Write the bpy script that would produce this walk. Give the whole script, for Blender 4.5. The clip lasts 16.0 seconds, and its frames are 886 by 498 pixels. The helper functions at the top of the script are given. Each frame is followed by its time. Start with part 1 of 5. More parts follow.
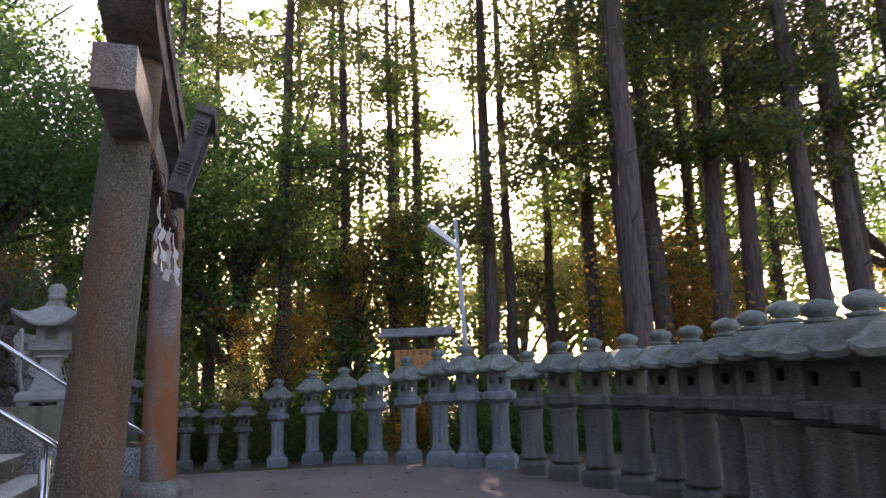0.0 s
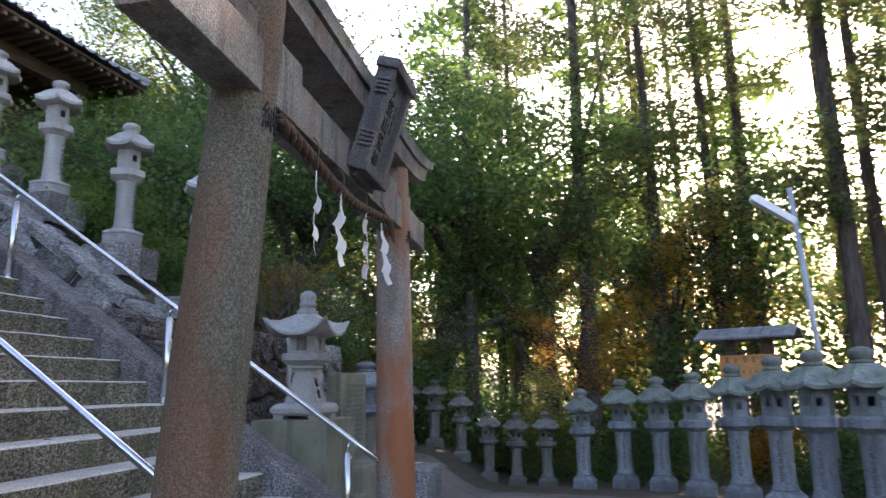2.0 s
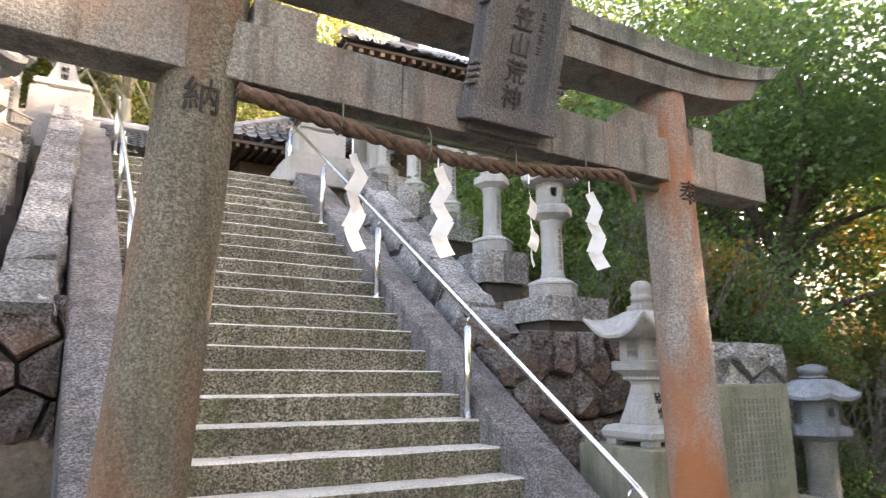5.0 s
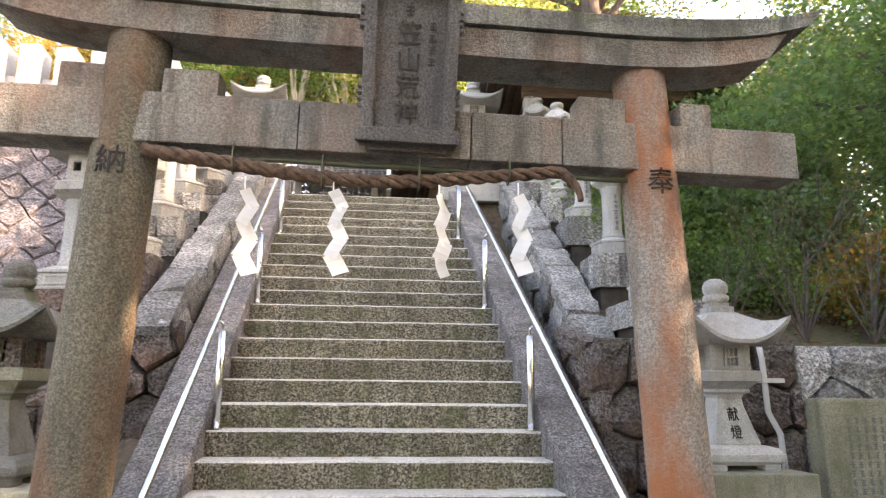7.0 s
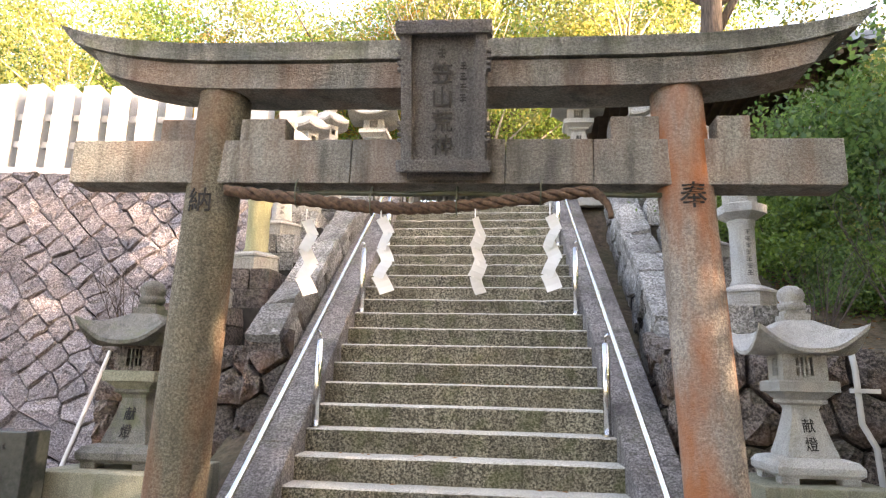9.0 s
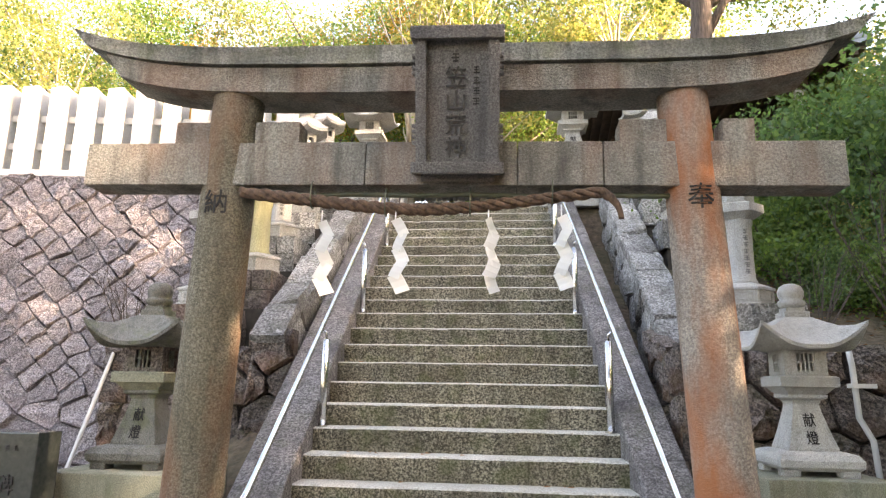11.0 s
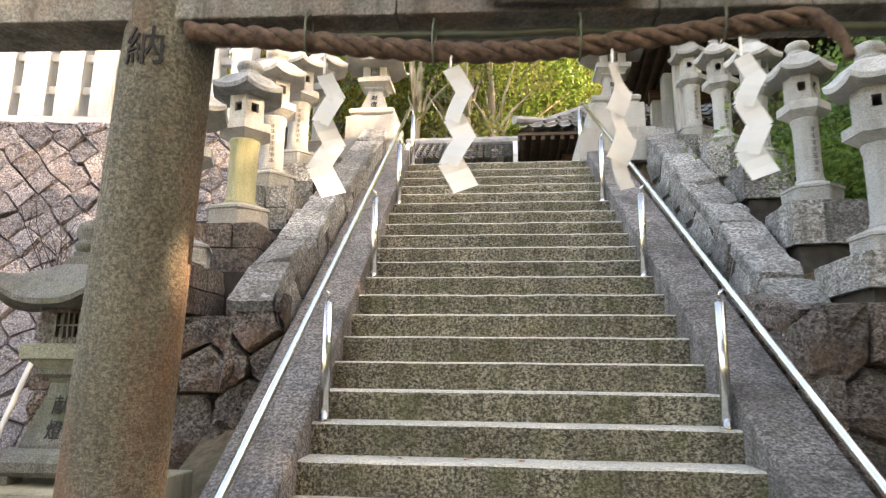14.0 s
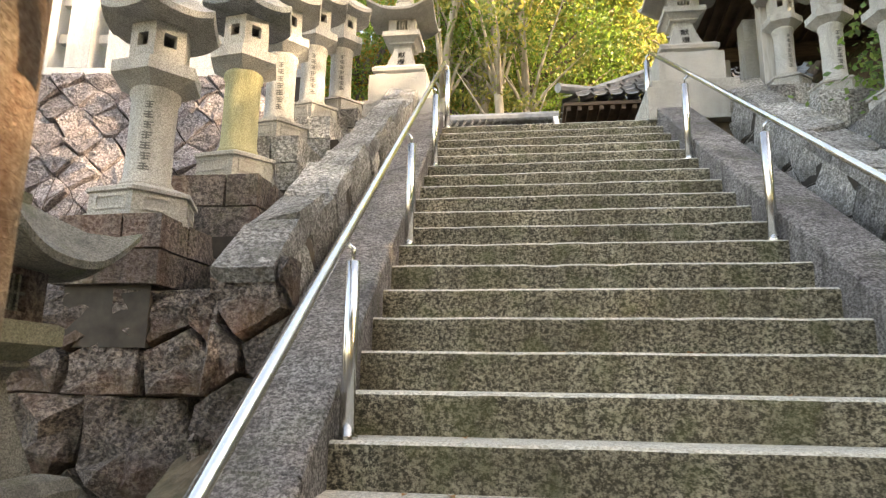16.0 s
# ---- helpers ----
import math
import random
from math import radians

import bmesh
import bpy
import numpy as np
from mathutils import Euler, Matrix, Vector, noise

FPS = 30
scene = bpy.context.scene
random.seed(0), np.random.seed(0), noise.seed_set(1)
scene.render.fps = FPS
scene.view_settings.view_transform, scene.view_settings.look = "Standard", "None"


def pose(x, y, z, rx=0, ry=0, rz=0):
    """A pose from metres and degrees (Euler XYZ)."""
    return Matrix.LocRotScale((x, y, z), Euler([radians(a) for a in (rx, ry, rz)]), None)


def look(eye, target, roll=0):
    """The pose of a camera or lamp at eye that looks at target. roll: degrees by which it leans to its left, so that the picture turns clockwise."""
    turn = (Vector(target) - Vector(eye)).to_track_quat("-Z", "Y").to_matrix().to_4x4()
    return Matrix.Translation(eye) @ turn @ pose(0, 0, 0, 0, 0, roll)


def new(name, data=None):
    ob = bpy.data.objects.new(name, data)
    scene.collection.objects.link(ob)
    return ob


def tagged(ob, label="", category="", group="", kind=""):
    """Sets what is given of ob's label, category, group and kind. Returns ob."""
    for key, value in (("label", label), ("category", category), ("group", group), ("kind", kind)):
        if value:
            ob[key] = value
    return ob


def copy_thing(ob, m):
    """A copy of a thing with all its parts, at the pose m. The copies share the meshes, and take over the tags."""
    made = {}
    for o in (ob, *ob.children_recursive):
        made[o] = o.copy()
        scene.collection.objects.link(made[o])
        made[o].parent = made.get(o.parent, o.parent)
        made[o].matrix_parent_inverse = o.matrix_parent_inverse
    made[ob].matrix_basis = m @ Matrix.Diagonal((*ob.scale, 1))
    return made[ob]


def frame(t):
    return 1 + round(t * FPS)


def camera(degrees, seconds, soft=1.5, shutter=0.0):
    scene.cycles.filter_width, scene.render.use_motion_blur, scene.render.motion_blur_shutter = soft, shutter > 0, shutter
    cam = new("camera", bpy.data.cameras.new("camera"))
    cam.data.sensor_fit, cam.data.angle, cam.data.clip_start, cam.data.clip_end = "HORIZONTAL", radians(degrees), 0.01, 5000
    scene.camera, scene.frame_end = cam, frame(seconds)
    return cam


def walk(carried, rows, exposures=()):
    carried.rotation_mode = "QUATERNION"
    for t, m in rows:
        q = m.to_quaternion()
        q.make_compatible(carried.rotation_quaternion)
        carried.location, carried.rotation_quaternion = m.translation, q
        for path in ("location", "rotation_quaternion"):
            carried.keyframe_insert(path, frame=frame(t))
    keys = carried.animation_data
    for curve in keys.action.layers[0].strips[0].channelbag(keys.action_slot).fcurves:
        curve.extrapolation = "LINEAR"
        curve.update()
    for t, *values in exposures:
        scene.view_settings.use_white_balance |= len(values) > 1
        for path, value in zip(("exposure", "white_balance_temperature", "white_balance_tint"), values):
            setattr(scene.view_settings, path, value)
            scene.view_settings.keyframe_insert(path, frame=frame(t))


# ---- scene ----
cam = camera(67.7, 16.0, 1.2, 0.35)
PATH = [
    (0, (0.6, -0.397, 0.931), (2.475, -0.983, 1.308), -1.9),
    (0.5, (1.062, -0.549, 0.983), (2.983, -0.96, 1.359), -2.1),
    (1, (1.489, -0.736, 1.078), (3.446, -0.891, 1.46), -1.4),
    (1.5, (1.895, -0.872, 1.105), (3.852, -0.752, 1.492), -2.0),
    (2, (2.099, -1.172, 1.043), (4.018, -0.784, 1.451), -0.9),
    (2.5, (2.409, -1.382, 1.051), (4.243, -0.703, 1.473), -0.8),
    (3, (2.786, -1.604, 1.069), (4.509, -0.684, 1.496), -0.7),
    (3.5, (3.168, -1.859, 1.091), (4.755, -0.72, 1.521), -0.2),
    (4, (3.571, -2.016, 1.103), (4.985, -0.668, 1.531), -0.2),
    (4.5, (3.955, -2.159, 1.147), (5.155, -0.615, 1.566), -0.1),
    (4.7, (4.09, -2.183, 1.21), (5.19, -0.563, 1.615), 0.0),
    (6.8, (5.685, -2.704, 1.23), (5.943, -0.764, 1.642), 0.3),
    (7, (5.829, -2.766, 1.236), (6.005, -0.817, 1.651), 0.5),
    (7.5, (6.106, -2.828, 1.248), (6.054, -0.87, 1.657), 0.8),
    (8, (6.275, -2.854, 1.256), (6.075, -0.905, 1.662), 1.1),
    (8.5, (6.331, -2.983, 1.276), (6.082, -1.041, 1.685), 1.4),
    (11, (6.194, -3.141, 1.255), (5.984, -1.195, 1.668), 0.9),
    (11.5, (6.18, -3.055, 1.249), (5.987, -1.106, 1.657), 0.8),
    (12, (6.176, -2.852, 1.234), (5.994, -0.9, 1.63), 0.7),
    (12.5, (6.122, -2.632, 1.236), (5.944, -0.679, 1.632), 0.8),
    (13, (5.987, -2.37, 1.205), (5.808, -0.418, 1.6), 0.9),
    (13.5, (5.87, -2.075, 1.194), (5.684, -0.123, 1.587), 0.7),
    (14, (5.766, -1.713, 1.181), (5.563, 0.238, 1.573), 0.7),
    (14.5, (5.619, -1.388, 1.159), (5.376, 0.558, 1.553), 0.8),
    (15, (5.542, -1.09, 1.149), (5.281, 0.852, 1.547), 0.5),
    (15.5, (5.485, -0.751, 1.152), (5.222, 1.191, 1.552), 0.7),
    (16, (5.387, -0.426, 1.149), (5.13, 1.515, 1.555), 0.8),
]
EXPOSURES = [(0, 2.2, 7000, 31), (1.0, 2.4, 6700, 29), (2.0, 2.65, 6500, 26), (3.0, 3.3, 6700, 25), (4.0, 3.7, 7600, 26), (7.0, 3.7, 8500, 26), (11.0, 3.63, 8500, 23), (13.5, 3.6, 8800, 21), (16.0, 3.45, 9400, 17)]
walk(cam, [(t, look(eye, target, roll)) for t, eye, target, roll in PATH], EXPOSURES)

# ---- world and sun ----
SUN_AZIMUTH, SUN_HEIGHT = -19.0, 18.0  # degrees from +x towards +y, degrees above the horizon
world = bpy.data.worlds.new("world")
scene.world = world
world.use_nodes = True
sky = world.node_tree.nodes.new("ShaderNodeTexSky")
sky.sky_type, sky.sun_disc = "NISHITA", False
sky.sun_elevation, sky.sun_rotation = radians(SUN_HEIGHT), radians(90 - SUN_AZIMUTH)
sky.air_density, sky.dust_density = 1.0, 3.0
world.node_tree.links.new(sky.outputs[0], world.node_tree.nodes["Background"].inputs[0])
world.node_tree.nodes["Background"].inputs[1].default_value = 0.15
sun = new("sun", bpy.data.lights.new("sun", "SUN"))
sun.data.energy, sun.data.angle, sun.data.color = 3.3, radians(0.6), (1.0, 0.9, 0.75)
ca, sa, ce, se = math.cos(radians(SUN_AZIMUTH)), math.sin(radians(SUN_AZIMUTH)), math.cos(radians(SUN_HEIGHT)), math.sin(radians(SUN_HEIGHT))
sun.matrix_world = look((60 * ca * ce, 60 * sa * ce, 60 * se), (0, 0, 0))


# ---- materials ----
class Nodes:
    """A short way of wiring one procedural material."""

    def __init__(self, name, rough=0.85, metal=0.0):
        self.mat = bpy.data.materials.new(name)
        self.mat.use_nodes = True
        self.tree = self.mat.node_tree
        self.bsdf = self.tree.nodes["Principled BSDF"]
        self.bsdf.inputs["Roughness"].default_value = rough
        self.bsdf.inputs["Metallic"].default_value = metal
        self.coord = self.add("ShaderNodeTexCoord")

    def add(self, kind):
        return self.tree.nodes.new(kind)

    def link(self, a, b):
        self.tree.links.new(a, b)

    def place(self, stretch=(1, 1, 1), generated="Object"):
        m = self.add("ShaderNodeMapping")
        m.inputs["Scale"].default_value = stretch
        self.link(self.coord.outputs[generated], m.inputs[0])
        return m.outputs[0]

    def noise(self, scale, detail=4, stretch=(1, 1, 1), rough=0.55):
        n = self.add("ShaderNodeTexNoise")
        n.inputs["Scale"].default_value, n.inputs["Detail"].default_value, n.inputs["Roughness"].default_value = scale, detail, rough
        self.link(self.place(stretch), n.inputs["Vector"])
        return n.outputs["Fac"]

    def ramp(self, fac, *stops):
        r = self.add("ShaderNodeValToRGB")
        while len(r.color_ramp.elements) < len(stops):
            r.color_ramp.elements.new(0.5)
        for e, (p, c) in zip(r.color_ramp.elements, stops):
            e.position, e.color = p, (*c, 1) if len(c) == 3 else c
        self.link(fac, r.inputs[0])
        return r.outputs[0]

    def mix(self, fac, a, b, blend="MIX"):
        m = self.add("ShaderNodeMix")
        m.data_type, m.blend_type = "RGBA", blend
        for sock, v in ((m.inputs[0], fac), (m.inputs[6], a), (m.inputs[7], b)):
            if isinstance(v, (int, float)):
                sock.default_value = v
            elif isinstance(v, tuple):
                sock.default_value = (*v, 1)
            else:
                self.link(v, sock)
        return m.outputs[2]

    def bump(self, height, strength, distance):
        b = self.add("ShaderNodeBump")
        b.inputs["Strength"].default_value, b.inputs["Distance"].default_value = strength, distance
        self.link(height, b.inputs["Height"])
        self.link(b.outputs[0], self.bsdf.inputs["Normal"])

    def color(self, c):
        self.link(c, self.bsdf.inputs["Base Color"])

    def random(self):
        return self.add("ShaderNodeObjectInfo").outputs["Random"]


def stone(name, dark, light, stain=(0.05, 0.05, 0.045), stain_amount=0.5, speckle=90, moss=0.0, rust=0.0, vary=0.25, relief=0.5, pit=0.45, chisel=0.0):
    """Granite: speckle and pits, broad weathering, dark stains, optional moss and rust streaks, rough tooling."""
    n = Nodes(name, 0.88)
    grain = n.noise(speckle * 1.2, 4, rough=0.75)
    base = n.ramp(grain, (0.43, dark), (0.58, light))
    coarse = n.noise(speckle * 1.15, 4, (1, 1, 1.5), 0.75)
    base = n.mix(n.ramp(coarse, (0.48, (0, 0, 0)), (0.60, (pit * 0.8,) * 3)), base, tuple(0.42 * c for c in dark))
    fleck = n.noise(speckle * 1.4, 3, (1.1, 1.1, 1.3), 0.65)
    base = n.mix(n.ramp(fleck, (0.56, (0, 0, 0)), (0.62, (0.55,) * 3)), base, tuple(min(0.85, 1.3 * c) for c in light))
    broad = n.noise(2.3, 5)
    base = n.mix(n.ramp(broad, (0.38, (0, 0, 0)), (0.70, (stain_amount,) * 3)), base, stain)
    streak = n.noise(3.0, 4, (4, 4, 0.5))
    base = n.mix(n.ramp(streak, (0.5, (0, 0, 0)), (0.68, (stain_amount * 0.75,) * 3)), base, tuple(0.6 * c for c in stain))
    if moss:
        m = n.noise(5, 6)
        base = n.mix(n.ramp(m, (0.52, (0, 0, 0)), (0.66, (moss,) * 3)), base, (0.10, 0.12, 0.035))
    if rust:
        r = n.noise(1.6, 5, (1.6, 1.6, 0.45))
        base = n.mix(n.ramp(r, (0.47, (0, 0, 0)), (0.62, (rust,) * 3)), base, (0.33, 0.105, 0.03))
    if vary:
        v = n.ramp(n.random(), (0, (1 - vary,) * 3), (1, (1 + vary * 0.6,) * 3))
        base = n.mix(1.0, base, v, "MULTIPLY")
    n.color(base)
    hgt = n.add("ShaderNodeMath")
    hgt.operation = "SUBTRACT"
    n.link(grain, hgt.inputs[0])
    n.link(coarse, hgt.inputs[1])
    out = hgt.outputs[0]
    if chisel:
        tool = n.add("ShaderNodeMath")
        tool.operation = "MULTIPLY_ADD"
        tool.inputs[1].default_value = chisel
        n.link(n.noise(11, 4, (1, 1, 1), 0.6), tool.inputs[0])
        n.link(out, tool.inputs[2])
        out = tool.outputs[0]
    n.bump(out, min(1.0, relief * 1.2), 0.025)
    return n.mat


def leaf_material(name, hues, glow=0.45):
    """Leaves: one colour a leaf out of a range, letting light through."""
    n = Nodes(name, 0.55)
    geo = n.add("ShaderNodeNewGeometry")
    stops = [(i / max(1, len(hues) - 1), c) for i, c in enumerate(hues)]
    col = n.ramp(geo.outputs["Random Per Island"], *stops)
    tree = n.ramp(n.random(), (0, (0.75, 0.75, 0.75)), (1, (1.2, 1.15, 1.0)))
    col = n.mix(1.0, col, tree, "MULTIPLY")
    n.color(col)
    t = n.add("ShaderNodeBsdfTranslucent")
    n.link(n.mix(1.0, col, (2.2, 2.15, 1.5), "MULTIPLY"), t.inputs["Color"])
    m = n.add("ShaderNodeMixShader")
    m.inputs[0].default_value = glow
    n.link(n.bsdf.outputs[0], m.inputs[1])
    n.link(t.outputs[0], m.inputs[2])
    n.link(m.outputs[0], n.tree.nodes["Material Output"].inputs[0])
    return n.mat


def plain(name, a, b, scale=6, rough=0.7, metal=0.0, stretch=(1, 1, 1), relief=0.2):
    n = Nodes(name, rough, metal)
    f = n.noise(scale, 5, stretch)
    n.color(n.ramp(f, (0.3, a), (0.7, b)))
    n.bump(f, relief, 0.01)
    return n.mat


# Dark risers, pale treads: sky light painted into the granites, over moss and wear.
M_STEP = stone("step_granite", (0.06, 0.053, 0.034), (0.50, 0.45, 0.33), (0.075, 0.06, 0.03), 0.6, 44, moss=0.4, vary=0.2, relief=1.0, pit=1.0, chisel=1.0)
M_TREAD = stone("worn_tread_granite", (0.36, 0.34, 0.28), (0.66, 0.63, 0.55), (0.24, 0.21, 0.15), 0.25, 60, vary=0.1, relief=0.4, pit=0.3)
M_TOPBEAM = stone("stained_beam_granite", (0.22, 0.218, 0.19), (0.40, 0.395, 0.35), (0.075, 0.08, 0.06), 0.85, 58, moss=0.35, vary=0.0, relief=0.7, pit=0.4)
M_PLAQUE = stone("dark_plaque_granite", (0.16, 0.15, 0.142), (0.32, 0.305, 0.29), (0.09, 0.075, 0.07), 0.5, 70, vary=0.0, relief=0.9, pit=0.5)
M_TORII = stone("torii_granite", (0.25, 0.235, 0.20), (0.45, 0.425, 0.365), (0.095, 0.085, 0.07), 0.75, 58, rust=0.25, vary=0.05, relief=0.7, pit=0.45)
M_PILLAR = stone("pillar_granite", (0.15, 0.132, 0.09), (0.34, 0.30, 0.215), (0.10, 0.08, 0.04), 0.5, 62, rust=0.45, vary=0.05, relief=0.8, pit=0.65)
M_PILLAR_RUST = stone("rusty_pillar_granite", (0.20, 0.172, 0.145), (0.37, 0.32, 0.265), (0.12, 0.08, 0.06), 0.45, 54, rust=0.9, vary=0.05, pit=0.25)
M_ROW = stone("lantern_stone", (0.15, 0.168, 0.178), (0.44, 0.472, 0.495), (0.08, 0.085, 0.08), 0.55, 110, moss=0.25, vary=0.25)
M_ROW_DARK = stone("weathered_lantern_stone", (0.10, 0.095, 0.08), (0.31, 0.295, 0.25), (0.055, 0.055, 0.042), 0.6, 110, moss=0.45, vary=0.25)
M_ROOF_MOSS = stone("mossy_lantern_stone", (0.14, 0.155, 0.13), (0.40, 0.435, 0.37), (0.06, 0.07, 0.05), 0.55, 110, moss=0.6, vary=0.25)
M_PALE = stone("pale_granite", (0.29, 0.285, 0.26), (0.61, 0.60, 0.56), (0.20, 0.19, 0.17), 0.35, 120, moss=0.08, vary=0.15, pit=0.25)
M_YELLOW = stone("yellowed_granite", (0.34, 0.32, 0.16), (0.60, 0.57, 0.34), (0.22, 0.20, 0.12), 0.35, 120, vary=0.1)
M_CURB = stone("curb_granite", (0.13, 0.12, 0.115), (0.48, 0.45, 0.43), (0.08, 0.068, 0.066), 0.7, 48, moss=0.2, vary=0.15, relief=1.0, pit=0.85)
M_RUBBLE = stone("rubble_stone", (0.25, 0.24, 0.22), (0.70, 0.68, 0.64), (0.10, 0.09, 0.085), 0.5, 34, moss=0.2, vary=0.42, relief=1.0, pit=0.95, chisel=2.6)
M_DIAMOND = stone("purple_grey_stone", (0.15, 0.135, 0.14), (0.50, 0.455, 0.465), (0.15, 0.115, 0.125), 0.5, 38, vary=0.3, relief=1.0, pit=0.85, chisel=2.8)
M_DARKROCK = stone("dark_boulder", (0.07, 0.055, 0.05), (0.30, 0.25, 0.22), (0.045, 0.03, 0.024), 0.65, 36, rust=0.15, moss=0.2, vary=0.4, relief=1.0, pit=0.6, chisel=2.6)
M_JOINT = plain("wall_joint_earth", (0.03, 0.025, 0.02), (0.07, 0.06, 0.05), 9, 0.95)
M_PEDESTAL = stone("greenish_pedestal", (0.22, 0.21, 0.15), (0.42, 0.41, 0.30), (0.12, 0.12, 0.07), 0.5, 100, moss=0.3, vary=0.1)
M_FENCE = stone("white_fence_stone", (0.46, 0.46, 0.455), (0.70, 0.70, 0.69), (0.36, 0.35, 0.33), 0.3, 100, vary=0.08, relief=0.2)
M_BLACK = plain("polished_dark_stone", (0.02, 0.025, 0.022), (0.04, 0.045, 0.04), 30, 0.25)
M_CARVED = plain("carved_ink", (0.015, 0.013, 0.012), (0.03, 0.027, 0.025), 30, 0.9)
M_RELIEF = plain("dark_relief", (0.022, 0.02, 0.018), (0.05, 0.045, 0.04), 30, 0.9)
M_FADED = plain("faded_ink", (0.10, 0.10, 0.10), (0.16, 0.16, 0.15), 30, 0.9)
M_STEEL = plain("stainless_steel", (0.55, 0.55, 0.54), (0.68, 0.68, 0.67), 12, 0.22, 1.0, relief=0.02)
M_PAPER = plain("white_paper", (0.78, 0.77, 0.74), (0.86, 0.85, 0.83), 8, 0.8, relief=0.05)
M_ROPE = plain("straw_rope", (0.045, 0.026, 0.017), (0.16, 0.095, 0.06), 40, 0.95, relief=1.0)
M_BAMBOO = plain("dark_bamboo", (0.03, 0.04, 0.025), (0.09, 0.09, 0.05), 12, 0.5)
M_TILE = plain("grey_roof_tile", (0.13, 0.135, 0.14), (0.27, 0.275, 0.28), 7, 0.55)
M_WOOD = plain("dark_timber", (0.05, 0.03, 0.02), (0.13, 0.085, 0.055), 5, 0.8, stretch=(1, 1, 8))
M_GREYWOOD = plain("bleached_timber", (0.30, 0.29, 0.26), (0.48, 0.46, 0.42), 6, 0.8, stretch=(6, 6, 0.6))
M_RED = plain("red_painted_board", (0.22, 0.05, 0.03), (0.34, 0.09, 0.05), 6, 0.7)
M_PLASTER = plain("white_plaster", (0.62, 0.61, 0.58), (0.78, 0.77, 0.74), 5, 0.9)
M_SIGN = plain("orange_sign_board", (0.42, 0.17, 0.05), (0.58, 0.27, 0.09), 6, 0.6, stretch=(1, 1, 5))
M_POLE = plain("galvanised_pole", (0.30, 0.33, 0.36), (0.42, 0.45, 0.47), 6, 0.5, 0.3)
M_LAMP = plain("white_lamp_housing", (0.75, 0.76, 0.76), (0.85, 0.85, 0.85), 6, 0.4)
M_PIPE = plain("grey_plastic_pipe", (0.42, 0.41, 0.38), (0.55, 0.53, 0.50), 6, 0.5)
M_BARK = plain("cedar_bark", (0.035, 0.026, 0.022), (0.13, 0.10, 0.085), 9, 0.95, stretch=(3, 3, 0.35), relief=1.0)
M_BARK_PALE = plain("pale_bark", (0.20, 0.17, 0.13), (0.42, 0.38, 0.31), 5, 0.9, stretch=(2, 2, 0.5), relief=0.6)
M_DRY = plain("dry_leaf", (0.22, 0.09, 0.03), (0.40, 0.20, 0.07), 20, 0.8)
L_CEDAR = leaf_material("cedar_needles", [(0.03, 0.055, 0.028), (0.045, 0.075, 0.03), (0.10, 0.10, 0.035), (0.04, 0.07, 0.04)], 0.55)
L_GREEN = leaf_material("green_leaves", [(0.045, 0.095, 0.025), (0.075, 0.14, 0.035), (0.12, 0.18, 0.045), (0.055, 0.115, 0.04)], 0.5)
L_DARK = leaf_material("dark_evergreen_leaves", [(0.045, 0.10, 0.042), (0.07, 0.135, 0.052), (0.115, 0.18, 0.065)], 0.55)
L_YELLOW = leaf_material("yellowing_leaves", [(0.085, 0.125, 0.05), (0.14, 0.16, 0.07), (0.25, 0.225, 0.09), (0.085, 0.13, 0.055)], 0.6)
L_ORANGE = leaf_material("autumn_leaves", [(0.16, 0.12, 0.03), (0.28, 0.14, 0.035), (0.30, 0.20, 0.05), (0.10, 0.11, 0.03)], 0.62)
n = Nodes("earth_and_litter", 0.95)
c = n.ramp(n.noise(14, 6), (0.3, (0.05, 0.035, 0.022)), (0.7, (0.16, 0.11, 0.07)))
n.color(n.mix(n.ramp(n.noise(1.1, 4), (0.4, (0, 0, 0)), (0.65, (0.6, 0.6, 0.6))), c, (0.06, 0.07, 0.025)))
n.bump(n.noise(25, 5), 0.8, 0.03)
M_EARTH = n.mat
n = Nodes("plaza_paving", 0.9)
c = n.ramp(n.noise(120, 3, rough=0.7), (0.35, (0.11, 0.09, 0.075)), (0.65, (0.25, 0.21, 0.17)))
n.color(n.mix(n.ramp(n.noise(0.9, 5), (0.4, (0, 0, 0)), (0.7, (0.55, 0.55, 0.55))), c, (0.08, 0.06, 0.045)))
n.bump(n.noise(90, 3), 0.4, 0.006)
M_PLAZA = n.mat


# ---- mesh helpers ----
def part(name, bm, material, parent=None, label="", smooth=False):
    """Links a bmesh as one mesh object, under a thing or a part if one is given."""
    me = bpy.data.meshes.new(name)
    bmesh.ops.recalc_face_normals(bm, faces=bm.faces)
    bm.to_mesh(me)
    bm.free()
    me.materials.append(material)
    if smooth:
        for p in me.polygons:
            p.use_smooth = True
    ob = new(name, me)
    ob.parent = parent
    if label:
        ob["label"] = label
    return ob


def empty(name, m, label, category, group="", kind=""):
    ob = new(name)
    ob.matrix_world = m
    ob.empty_display_size = 0.1
    return tagged(ob, label, category, group, kind)


